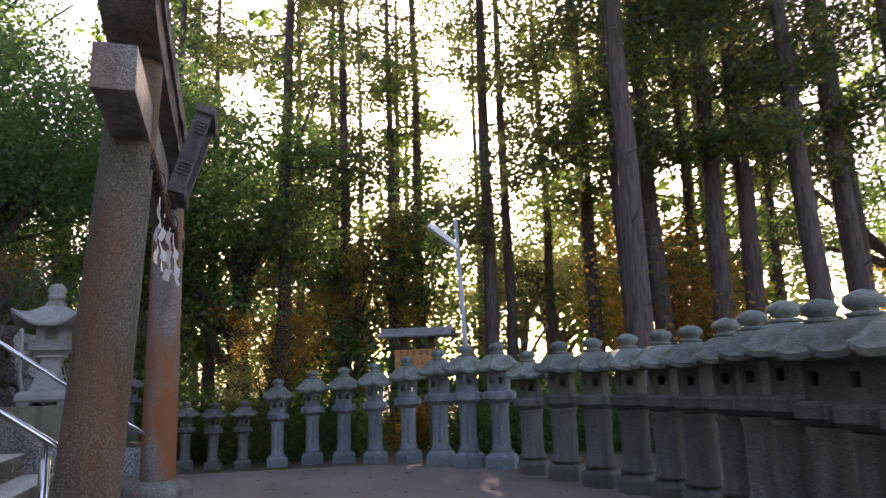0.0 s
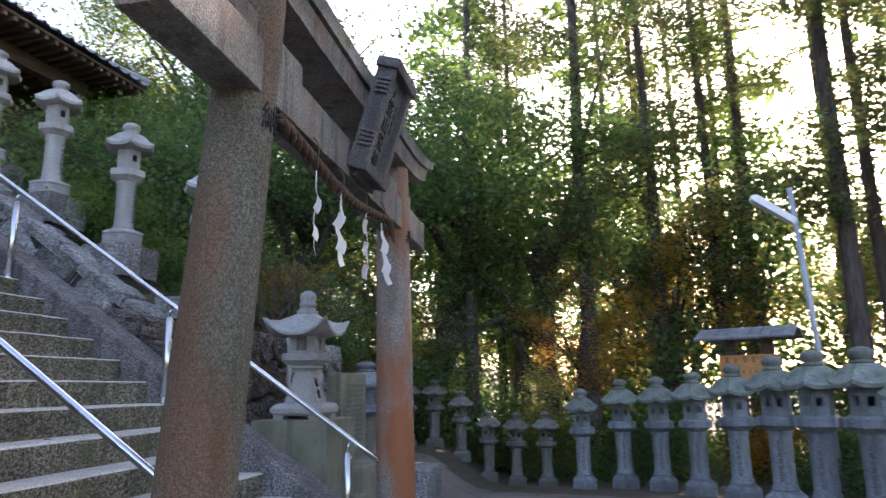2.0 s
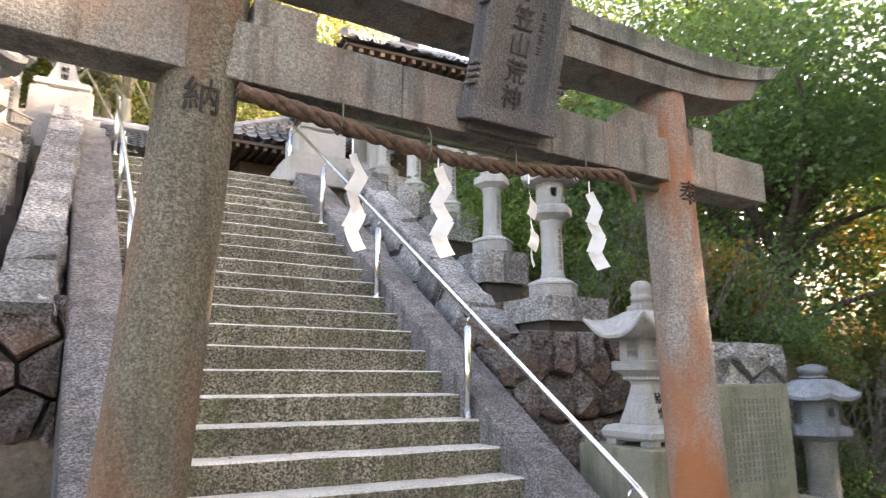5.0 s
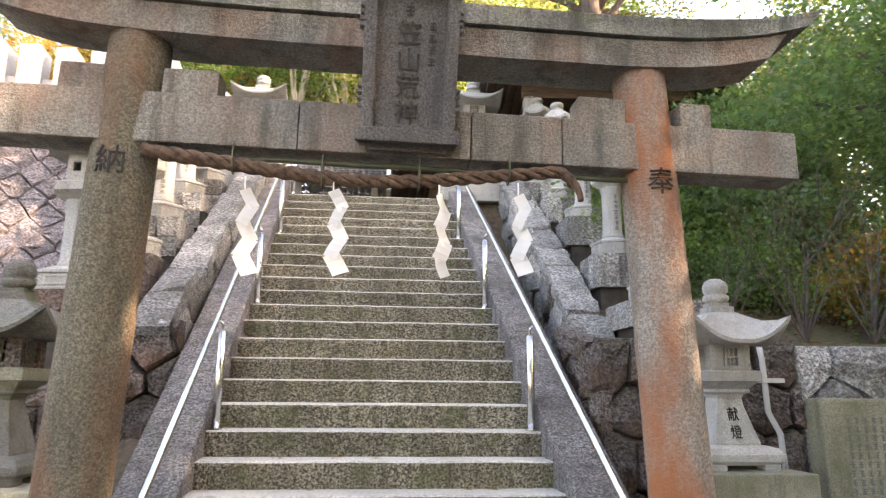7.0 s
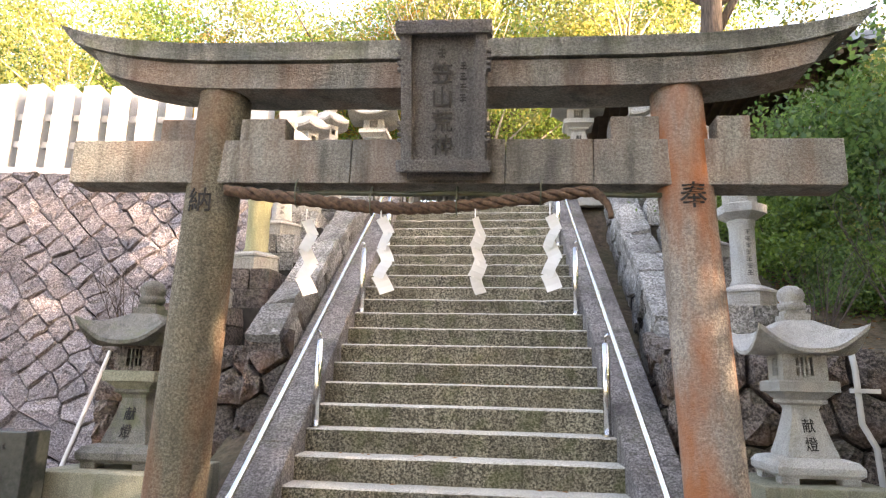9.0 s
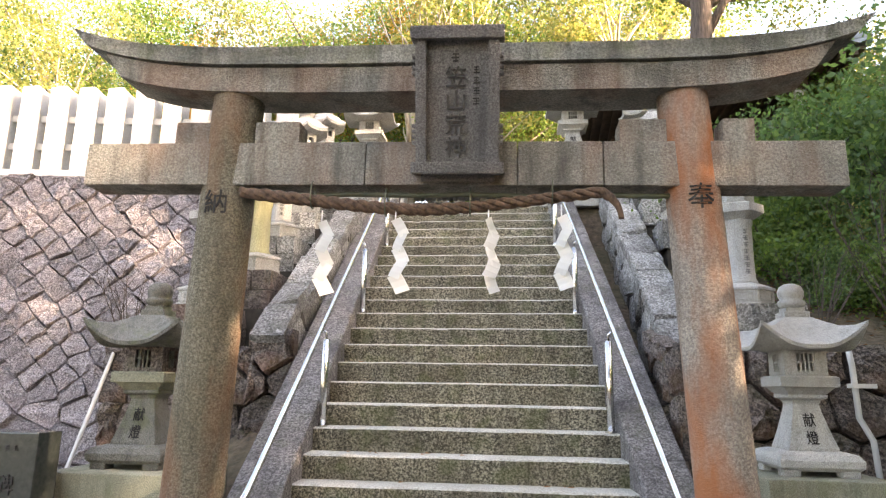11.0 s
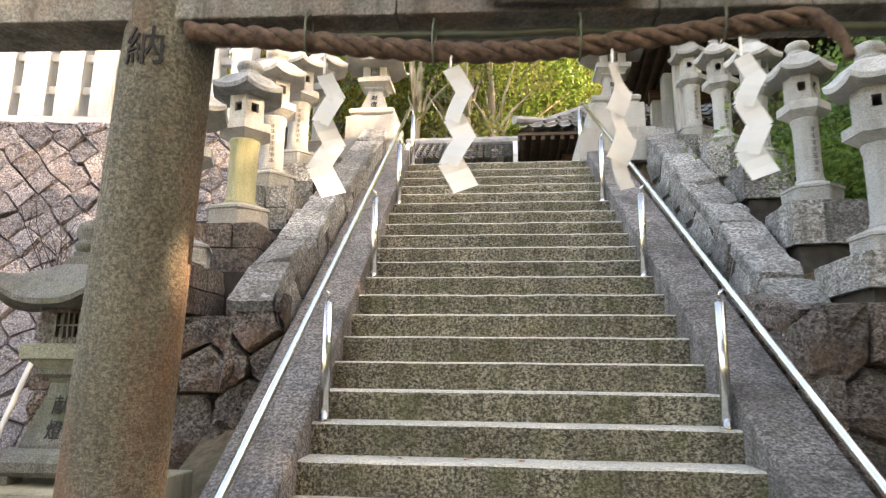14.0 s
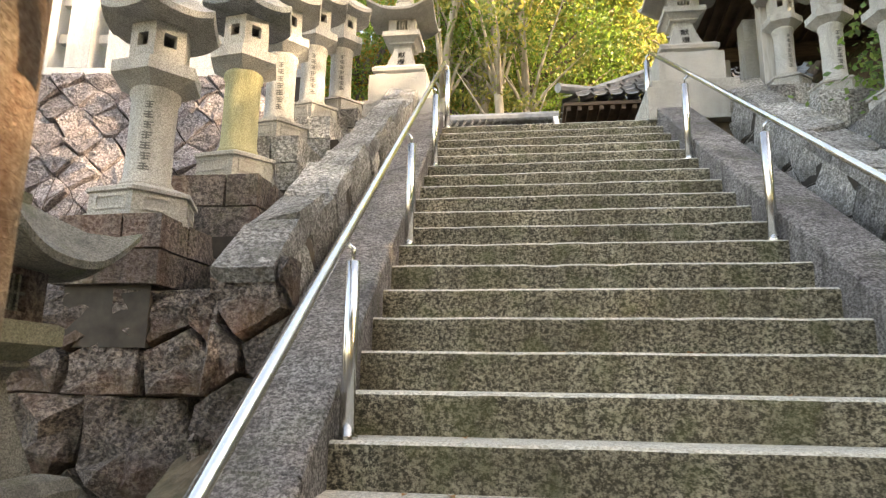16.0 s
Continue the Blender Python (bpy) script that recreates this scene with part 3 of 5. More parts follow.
m = frame_of((WALL_X0, wall_foot(WALL_X0), -0.25), (1, 0.12, 0), (0, 1.02, 4.1))
L, H = (WALL_X1 - WALL_X0) * 1.007, 4.28
seeds = []
a = 0.178
for j in range(int(1.45 / a), int(H / a) + 2):
    for i in range(int(L / a) + 2):
        if (i + j) % 2 == 0:
            seeds.append((i * a + rnd.uniform(-0.04, 0.04), j * a + rnd.uniform(-0.04, 0.04)))
low = scattered(0, 0, L, 1.3, 0.46, 0.36, 0.3, rnd)
stone_wall(wall, m, [(0, 0), (L, 0), (L, H), (0, H)], seeds + low, 0.007, 0.045, M_DIAMOND, seed=13, rough=0.45)

# ---- left-hand terrace: rough blocks below the lanterns ----
wall = empty("wall_front_left", pose(3.4, 2.4, 0), "rough dark boulders and blocks holding up the lantern terrace", "wall", kind="structure")
bpy.context.view_layer.update()
backing(wall, 2.55, 2.75, -0.3, 3.9, 3.4, 1.5)
backing(wall, 2.7, 3.2, 1.2, 3.85, 4.6, 2.0)
backing(wall, 2.8, 3.95, 1.8, 3.82, 5.2, 2.6)
backing(wall, 2.8, 4.75, 2.4, 3.78, 6.3, 3.2)
rnd = random.Random(17)
m = frame_of((2.5, 2.62, -0.12), (1, 0, 0), (0, 0.06, 1))
stone_wall(wall, m, [(0, 0), (1.42, 0), (1.42, 1.2), (0, 1.2)], scattered(0, 0, 1.42, 1.2, 0.5, 0.38, 0.26, rnd), 0.02, 0.13, M_DARKROCK, seed=18, rough=0.55)
m = frame_of((2.5, 2.64, 1.08), (1, 0, 0), (0, 0.04, 1))
stone_wall(wall, m, [(0, 0), (1.4, 0), (1.4, 0.52), (0, 0.52)], scattered(0, 0, 1.4, 0.52, 0.42, 0.26, 0.1, rnd), 0.018, 0.09, M_DARKROCK, seed=19)


def pedestal(x, y, z0, z1, w, seed, material=M_RUBBLE):
    """A squat pier of rough-faced granite blocks with dressed corners."""
    rnd = random.Random(seed)
    ped = empty("stone_pedestal", pose(x, y, z0), "squat pier of rough grey granite blocks under a lantern", "pedestal", "lantern pedestals")
    bpy.context.view_layer.update()
    h = z1 - z0
    world_child(part("core", boxes((x - w + 0.05, y - w + 0.05, z0 - 0.3, x + w - 0.05, y + w - 0.05, z1 - 0.01)), M_JOINT), ped)
    rows = max(1, round(h / 0.24))
    for j in range(rows):
        za, zb = z0 + h * j / rows, z0 + h * (j + 1) / rows
        s = 0.62 if j % 2 else 0.42
        for sx0, sx1, sy0, sy1 in ((-w, -w + 2 * w * s, -w, 0), (-w + 2 * w * s, w, -w, 0), (-w, -w + 2 * w * (1 - s), 0, w), (-w + 2 * w * (1 - s), w, 0, w)):
            bm = boxes((x + sx0 + 0.006, y + sy0 + 0.006, za + 0.005, x + sx1 - 0.006, y + sy1 - 0.006, zb - 0.005))
            bmesh.ops.subdivide_edges(bm, edges=bm.edges[:], cuts=2, use_grid_fill=True)
            for v in bm.verts:
                d = Vector((v.co.x - (x + (sx0 + sx1) / 2), v.co.y - (y + (sy0 + sy1) / 2), 0))
                v.co += 0.10 * d * (noise.noise(v.co * 6) + 0.15)
                v.co.z += 0.006 * noise.noise(v.co * 5)
            world_child(part("block", bm, material), ped)
    return ped


# ---- lanterns ----
def small_lantern(m, shaft_mat, body_mat, roof_mat, label, group, base="plain", stout=1.0, seed=1, words=True):
    """A slender stone lantern 1.46 m high: base, shaft, platform, fire box, roof, finial."""
    foot_mat = M_PALE if shaft_mat == M_YELLOW else shaft_mat
    t = radians(30)
    ob = empty("stone_lantern", Matrix(), label, "stone lantern", group)
    if base == "plain":
        part("base", lathe([(0.195, -0.06), (0.20, 0.0), (0.20, 0.12), (0.185, 0.15), (0.15, 0.17), (0.125, 0.20)], 6, 24, t), shaft_mat, ob)
        z = 0.20
    else:
        b = part("base", lathe([(0.25, -0.02), (0.25, 0.015), (0.235, 0.02), (0.235, 0.125), (0.25, 0.13), (0.25, 0.15), (0.17, 0.185), (0.13, 0.20)], 6, 24, t), foot_mat, ob)
        bm = bmesh.new()
        for k in range(6):
            q = boxes((-0.085, 0.2, 0.035, 0.085, 0.209, 0.05), (-0.085, 0.2, 0.10, 0.085, 0.209, 0.115), (-0.085, 0.2, 0.05, -0.07, 0.209, 0.10), (0.07, 0.2, 0.05, 0.085, 0.209, 0.10))
            q.transform(Matrix.Rotation(t + radians(60 * k + 30 - 90), 4, "Z"))
            tmp = bpy.data.meshes.new("tmp")
            q.to_mesh(tmp)
            q.free()
            bm.from_mesh(tmp)
            bpy.data.meshes.remove(tmp)
        part("panel_moulding", bm, foot_mat, b)
        z = 0.20
    shaft = part("shaft", lathe([(r * stout, h) for r, h in ((0.125, z - 0.01), (0.118, z + 0.02), (0.105, z + 0.05), (0.102, 0.45), (0.104, 0.70), (0.113, 0.715), (0.115, 0.74), (0.11, 0.755))], 0, 24), shaft_mat, ob, smooth=True)
    if words:
        for sd in (seed,):
            script_column(shaft, pose(0, -0.1065 * stout, 0.66, 0, 0, 0), 7, 0.05, 0.058, M_FADED, 0.106 * stout, seed=sd)
    part("platform", lathe([(0.11, 0.745), (0.16, 0.775), (0.20, 0.80), (0.212, 0.805), (0.212, 0.875), (0.195, 0.885), (0.15, 0.90)], 6, 24, t), body_mat, ob)
    part("fire_box", window_wall(6, 0.142, 0.895, 1.125, 0.03, 0.98, 1.06, 0.035, t, opened=(0, 3, 4)), body_mat, ob)
    part("roof", lathe([(0.13, 1.12), (0.21, 1.125, 0.012), (0.288, 1.128, 0.038), (0.296, 1.163, 0.044), (0.262, 1.195, 0.028), (0.225, 1.24, 0.010), (0.19, 1.285), (0.135, 1.322), (0.07, 1.335)], 6, 36, t), roof_mat, ob)
    part("finial", lathe([(0.07, 1.325), (0.092, 1.338), (0.092, 1.356), (0.058, 1.364), (0.088, 1.384), (0.103, 1.412), (0.094, 1.442), (0.055, 1.464), (0.015, 1.476)], 0, 20), roof_mat, ob, smooth=True)
    ob.matrix_world = m
    return ob


def scaled(x, y, z, h, turn=0.0, wide=1.0):
    return pose(x, y, z, 0, 0, turn) @ Matrix.Diagonal((h / 1.46 * wide, h / 1.46 * wide, h / 1.46, 1))


ROW = [(14.1, 2.70, 1.30), (14.1, 2.33, 1.28), (14.1, 1.95, 1.32), (14.15, 1.47, 1.30), (14.25, 1.00, 1.34), (14.2, 0.50, 1.32), (14.05, 0.00, 1.34), (13.95, -0.53, 1.36),
       (13.7, -1.14, 1.58), (13.85, -1.80, 1.60), (13.55, -2.36, 1.62), (12.75, -2.80, 1.62), (11.55, -3.12, 1.58), (10.35, -3.31, 1.54), (9.68, -3.52, 1.54), (9.38, -3.89, 1.56),
       (8.70, -4.05, 1.54), (8.08, -4.20, 1.54), (7.48, -4.32, 1.54), (6.95, -4.45, 1.55), (6.45, -4.52, 1.56), (5.95, -4.50, 1.56), (5.42, -4.47, 1.58), (4.98, -4.36, 1.60), (4.50, -4.22, 1.62), (4.06, -4.08, 1.58), (3.60, -3.93, 1.58), (3.15, -3.76, 1.58)]
pale = dark = old = None
for i, (x, y, h) in enumerate(ROW):
    z = terrain(x, y) + 0.0
    face = math.degrees(math.atan2(y + 0.8, x - 5.5)) + 90 + 180
    m = scaled(x, y, z, h, face, 1.0 if h > 1.3 else 1.08)
    if i < 8:
        if old is None:
            old = small_lantern(m, M_ROW_DARK, M_ROW_DARK, M_ROW_DARK, "small old lichen-brown stone lantern in the row", "row of stone lanterns", seed=3)
        else:
            copy_thing(old, m)
    elif i < 16:
        if pale is None:
            pale = small_lantern(m, M_ROW, M_ROW, M_ROOF_MOSS, "blue-grey stone lantern with green-tinged roof in a curved row", "row of stone lanterns", seed=4)
        else:
            copy_thing(pale, m)
    else:
        if dark is None:
            dark = small_lantern(m, M_ROW_DARK, M_ROW_DARK, M_ROOF_MOSS, "dark weathered stone lantern with mossy roof at the plaza edge", "row of stone lanterns", stout=1.3, seed=5)
        else:
            copy_thing(dark, m)

# lanterns on the two terraces
RIGHT = [(8.09, 2.50, 1.94), (8.10, 3.50, 2.53), (8.12, 4.48, 3.15), (8.08, 5.34, 3.62), (8.02, 6.20, 4.08)]
LEFT = [(3.32, 2.80, 1.97), (3.47, 3.55, 2.42), (3.46, 4.22, 2.93), (3.44, 5.00, 3.42), (3.45, 5.82, 3.84)]
proto = None
for i, (x, y, z) in enumerate(RIGHT):
    pedestal(x, y, z - 0.34 if i else z - 0.22, z, 0.27 if i else 0.34, 40 + i)
    m = scaled(x, y, z, 1.42, 8, 0.98)
    if proto is None:
        proto = small_lantern(m, M_PALE, M_PALE, M_PALE, "pale granite lantern with panelled base on the terrace", "terrace lanterns", "panel", seed=7)
    else:
        copy_thing(proto, m)
for i, (x, y, z) in enumerate(LEFT):
    pedestal(x, y, z - 0.42 if i else z - 0.36, z, 0.28, 60 + i, M_DARKROCK if i < 2 else M_RUBBLE)
    m = scaled(x, y, z, 1.52, 20, 1.18 if i == 0 else 1.1)
    if i == 1:
        small_lantern(m, M_YELLOW, M_PALE, M_ROW, "terrace lantern with yellow-washed shaft and square window", "terrace lanterns", "panel", seed=9, words=False)
    else:
        copy_thing(proto, m)


def offering_lantern(m, label, plinth=(), body=M_PALE, roof_mat=None, slab_mat=None, box_mat=None, plinth_mat=M_PEDESTAL):
    """A square votive lantern: block, carved foot, flared pillar, platform, latticed fire box, curved roof, finial."""
    t = radians(45)
    s = math.sqrt(2)
    ob = empty("votive_lantern", Matrix(), label, "stone lantern", "votive lanterns")
    z = 0.0
    for w, h in plinth:
        part("plinth", boxes((-w, -w, z, w, w, z + h), bevel=0.012), plinth_mat, ob)
        z += h
    bm = lathe([(0.27 * s, z + 0.035), (0.305 * s, z + 0.06), (0.31 * s, z + 0.10), (0.28 * s, z + 0.135), (0.22 * s, z + 0.15)], 4, 40, t)
    foot = part("carved_foot", bm, body, ob)
    for sx in (-1, 1):
        for sy in (-1, 1):
            part("foot_scroll", boxes((min(sx * 0.15, sx * 0.28), min(sy * 0.15, sy * 0.28), z - 0.004, max(sx * 0.15, sx * 0.28), max(sy * 0.15, sy * 0.28), z + 0.05), bevel=0.015), body, foot)
    pil = part("flared_pillar", lathe([(0.185 * s, z + 0.15), (0.185 * s, z + 0.165), (0.15 * s, z + 0.26), (0.107 * s, z + 0.40), (0.10 * s, z + 0.44), (0.112 * s, z + 0.465), (0.15 * s, z + 0.48), (0.15 * s, z + 0.50)], 4, 24, t), body, ob)
    slope = math.degrees(math.atan2(0.08, 0.235))
    inscribe("献", 0.095, pil, pose(0, -0.134, z + 0.335, -slope, 0, 0), M_CARVED)
    inscribe("燈", 0.095, pil, pose(0, -0.170, z + 0.225, -slope, 0, 0), M_CARVED)
    part("platform", lathe([(0.14 * s, z + 0.50), (0.195 * s, z + 0.545), (0.222 * s, z + 0.55), (0.222 * s, z + 0.61), (0.205 * s, z + 0.62)], 4, 24, t), slab_mat or body, ob)
    fb = part("fire_box", window_wall(4, 0.165 * s, z + 0.615, z + 0.79, 0.065, z + 0.65, z + 0.765, 0.03, t), box_mat or body, ob)
    for k in range(4):
        part("lattice", lattice(4, 0.165 * s, 0.065, z + 0.65, z + 0.765, 0.008, t, k, 3), body, fb)
    rows = [(0.18 * s, z + 0.785), (0.30 * s, z + 0.785, 0.07), (0.395 * s, z + 0.785, 0.15), (0.40 * s, z + 0.81, 0.155), (0.33 * s, z + 0.845, 0.095), (0.25 * s, z + 0.895, 0.045), (0.17 * s, z + 0.965, 0.01), (0.11 * s, z + 1.005)]
    part("roof", lathe(rows, 4, 48, t), roof_mat or body, ob)
    f = part("finial_base", lathe([(0.10 * s, z + 1.0), (0.10 * s, z + 1.045), (0.075 * s, z + 1.05), (0.075 * s, z + 1.075)], 4, 16, t), body, ob)
    part("finial", lathe([(0.075, z + 1.07), (0.10, z + 1.09), (0.108, z + 1.11), (0.10, z + 1.125), (0.085, z + 1.13), (0.10, z + 1.155), (0.104, z + 1.185), (0.085, z + 1.22), (0.045, z + 1.24), (0.01, z + 1.245)], 0, 24), body, ob, smooth=True)
    ob.matrix_world = m
    return ob


offering_lantern(pose(7.99, 1.34, -0.06) @ Matrix.Diagonal((0.77, 0.77, 0.95, 1)), "pale granite votive lantern with upturned roof on a greenish plinth", ((0.60, 0.14), (0.46, 0.74)))
offering_lantern(pose(3.57, 1.52, -0.06) @ Matrix.Diagonal((0.88, 0.88, 1.06, 1)), "dark-roofed granite votive lantern with greenish platform on a plinth", ((0.62, 0.14), (0.50, 0.56)), M_ROW_DARK, M_ROW_DARK, M_PEDESTAL, M_DARKROCK)
big = Matrix.Diagonal((1.0, 1.0, 1.0, 1))
offering_lantern(pose(3.92, 6.80, TOP_Z - 0.03) @ big, "pale votive lantern on a tall stepped plinth at the stair head", ((0.50, 0.36), (0.44, 0.10), (0.34, 0.36)), plinth_mat=M_PALE)
offering_lantern(pose(7.12, 6.62, TOP_Z - 0.03) @ big, "pale votive lantern on a tall stepped plinth beside the hall", ((0.50, 0.36), (0.44, 0.10), (0.34, 0.36)), plinth_mat=M_PALE)


# ---- handrails ----
def handrail(side, x_of, end):
    ob = empty("handrail", pose(x_of(0.7), 0.7, 0), "bright stainless steel handrail on slim posts", "handrail", "stair handrails")
    bpy.context.view_layer.update()
    inner = 0.05 * side
    out = -0.07 * side
    tops = []
    for k in (FIRST - 1, 1, 7, 13, LAST):
        y = nose(k)[0] + 0.07
        z = nose(k)[1] if k >= FIRST else ground_z(5, y)
        x = x_of(y) + inner
        h = slope_z(y) + 0.73
        world_child(part("post", tube([(x, y, z - 0.03), (x, y, h - 0.10)], 0.029, 14), M_STEEL, smooth=True), ob)
        world_child(part("flange", lathe([(0.045, z), (0.045, z + 0.012), (0.024, z + 0.014)], 0, 16), M_STEEL), ob).location = (x, y, 0)
        world_child(part("bracket", tube([(x, y, h - 0.10), (x, y, h - 0.05), (x + out * 0.5, y, h - 0.02)], 0.010, 8), M_STEEL, smooth=True), ob)
        tops.append((x + out * 0.55, y, h))
    y = end
    path = [(tops[0][0], y, slope_z(y) + 0.73)] + tops
    world_child(part("rail", tube(path, 0.021, 12), M_STEEL, smooth=True), ob)


handrail(1, stair_left, 0.35)
handrail(-1, stair_right, 0.35)

# ---- torii ----
GATE = pose(5.87, 0.235, 0, 0, 0, 0.9)
torii = empty("torii_gate", GATE, "weathered grey granite torii gate with rust-stained pillar", "gate")


TILT = Matrix.Translation((0, 0, 2.5)) @ Matrix.Rotation(radians(0.8), 4, "Y") @ Matrix.Translation((0, 0, -2.5))  # the beams have settled on one side


def leaning(u0, u1, z1, r0, r1, v0=0.0):
    return loft([ring(r0 + (r1 - r0) * i / 10, -0.1 + (z1 + 0.1) * i / 10, 0, 32, cx=u0 + (u1 - u0) * i / 10, cy=v0 * (1 - i / 10)) for i in range(11)])


def pillar_u(u0, u1, z):
    return u0 + (u1 - u0) * z / 2.85


PL, PR = (-1.377, -1.212), (1.360, 1.222)
pl = part("pillar", leaning(*PL, 2.86, 0.163, 0.139, 0.13), M_PILLAR, torii, "grey granite pillar with brown stains", smooth=True)
pr = part("pillar", leaning(*PR, 2.86, 0.151, 0.130), M_PILLAR_RUST, torii, "granite pillar stained orange with rust", smooth=True)
for u, v in ((PL[0], 0.13), (PR[0], 0.0)):
    b = part("pillar_base", lathe([(0.30, -0.12), (0.30, 0.03), (0.28, 0.07), (0.20, 0.10), (0.165, 0.11)], 0, 32), M_TORII, torii, smooth=False)
    b.location = (u, v, 0)
inscribe("納", 0.14, pl, pose(pillar_u(*PL, 2.2), -0.118, 2.2), M_CARVED, 0.145, "black carved character")
inscribe("奉", 0.14, pr, pose(pillar_u(*PR, 2.2), -0.138, 2.2), M_CARVED, 0.136, "black carved character")


def worn(bm, amount=0.006, scale=3.0):
    for v in bm.verts:
        v.co += amount * Vector((noise.noise(v.co * scale), noise.noise(v.co * scale + Vector((9, 0, 0))), noise.noise(v.co * scale + Vector((0, 9, 0)))))
    return bm


for a, b in ((-2.015, -1.262), (-1.26, -0.45), (-0.448, 0.35), (0.352, 0.79), (0.792, 1.30), (1.302, 1.985)):
    part("tie_beam", worn(boxes((a, -0.10, 2.29, b - 0.002, 0.10, 2.53), bevel=0.008), 0.003), M_TORII, torii).matrix_local = TILT
for a, b in ((-1.53, -1.2), (-1.08, -0.83), (0.88, 1.12), (1.4, 1.56)):
    part("wedge", worn(boxes((a, -0.075, 2.532, b, 0.075, 2.66), bevel=0.008), 0.004), M_TORII, torii).matrix_local = TILT


def swept_beam(half, z0, z1, depth, flare, rise, ridge=0.0):
    """A beam whose ends sweep upwards and are cut on a slant."""
    rings = []
    for i in range(49):
        s = -1 + 2 * i / 48
        up = rise * abs(s) ** 6
        row = []
        for v, z in ((-depth, z0), (-depth * 1.0, (z0 + z1) / 2), (-depth - 0.01, z1 - 0.01), (-depth * 0.6, z1 + ridge * 0.4), (0, z1 + ridge), (depth * 0.6, z1 + ridge * 0.4), (depth + 0.01, z1 - 0.01), (depth, z0)):
            u = s * (half + flare * (z - z0))
            row.append((u, v, z + up))
        rings.append(row)
    return worn(loft(rings), 0.004, 4)


part("lintel_beam", swept_beam(1.86, 2.80, 2.95, 0.14, 0.7, 0.11), M_TORII, torii).matrix_local = TILT
part("top_beam", swept_beam(2.07, 2.952, 3.06, 0.17, 0.9, 0.14, 0.03), M_TOPBEAM, torii, "stained top beam with upswept ends").matrix_local = TILT

# plaque, leaning forward over the tie beam
plaque = empty("gate_plaque", GATE @ TILT @ pose(0.045, -0.155, 2.34, 17, 0, 0) @ Matrix.Diagonal((0.94, 1, 0.94, 1)), "carved granite name plaque with scalloped frame on the gate", "plaque")
part("panel", boxes((-0.17, -0.01, 0.05, 0.17, 0.06, 0.70)), M_PLAQUE, plaque)
for x in (-1, 1):
    part("frame_side", boxes((min(x * 0.165, x * 0.225), -0.05, 0.02, max(x * 0.165, x * 0.225), 0.07, 0.74), bevel=0.008), M_PLAQUE, plaque)
    for z in (0.15, 0.18, 0.21, 0.24, 0.52, 0.55, 0.58, 0.61):
        part("scallop", boxes((min(x * 0.22, x * 0.246), -0.045, z, max(x * 0.22, x * 0.246), 0.04, z + 0.02), bevel=0.006), M_PLAQUE, plaque)
part("frame_top", boxes((-0.25, -0.07, 0.70, 0.25, 0.08, 0.77), bevel=0.01), M_PLAQUE, plaque)
part("frame_bottom", boxes((-0.25, -0.07, -0.01, 0.25, 0.08, 0.055), bevel=0.01), M_PLAQUE, plaque)
part("bracket", boxes((-0.2, 0.0, -0.05, 0.2, 0.12, -0.005)), M_PLAQUE, plaque)
for i, ch in enumerate("笠山荒神"):
    inscribe(ch, 0.12, plaque, pose(-0.01, -0.014, 0.50 - 0.125 * i), M_RELIEF)
script_column(plaque, pose(-0.01, -0.012, 0.63), 1, 0.05, 0.07, M_RELIEF, seed=3)
script_column(plaque, pose(0.10, -0.012, 0.56), 4, 0.035, 0.055, M_RELIEF, seed=4)

# rope with paper streamers
rope = empty("sacred_rope", GATE @ TILT @ pose(0, -0.11, 2.2), "twisted brown straw rope sagging under the beam", "rope")
pole = empty("bamboo_pole", GATE @ TILT @ pose(0, -0.03, 2.255), "dark bamboo pole tied under the tie beam", "pole")
part("cane", tube([(-1.12 + 2.34 * i / 12, 0.004 * math.sin(i), 0.004 * math.cos(2 * i)) for i in range(13)], 0.014, 8), M_BAMBOO, pole, smooth=True)


def rope_line(s):
    """The rope's middle line, s from 0 to 1; the last stretch hangs down."""
    if s < 0.86:
        f = s / 0.86
        u = -1.12 + 1.89 * f
        return Vector((u, 0.02, 0.055 - 0.085 * math.sin(math.pi * f) ** 0.8 + 0.01 * math.sin(9 * f)))
    f = (s - 0.86) / 0.14
    return Vector((0.77 + 0.10 * math.sin(f * math.pi * 0.5), 0.02 - 0.02 * f, 0.055 - 0.14 * f ** 1.5))


for j in range(3):
    pts = []
    for i in range(241):
        s = i / 240
        a = 62 * s + j * 2 * math.pi / 3
        r = 0.0175 * (1.0 if 0.04 < s < 0.86 else max(0.15, 1.0 - 7 * (s - 0.86)) if s >= 0.86 else 0.7)
        pts.append(rope_line(s) + Vector((0, r * math.cos(a), r * math.sin(a))))
    part("strand", tube(pts, 0.0195, 6, taper=0.72), M_ROPE, rope, smooth=True)
for s in (0.18, 0.36, 0.56, 0.75):
    p = rope_line(s)
    part("tie", tube([(p.x, p.y + 0.046 * math.cos(a), p.z + 0.03 + 0.075 * math.sin(a)) for a in np.linspace(0, 2 * math.pi, 14)], 0.004, 5), M_BAMBOO, rope)


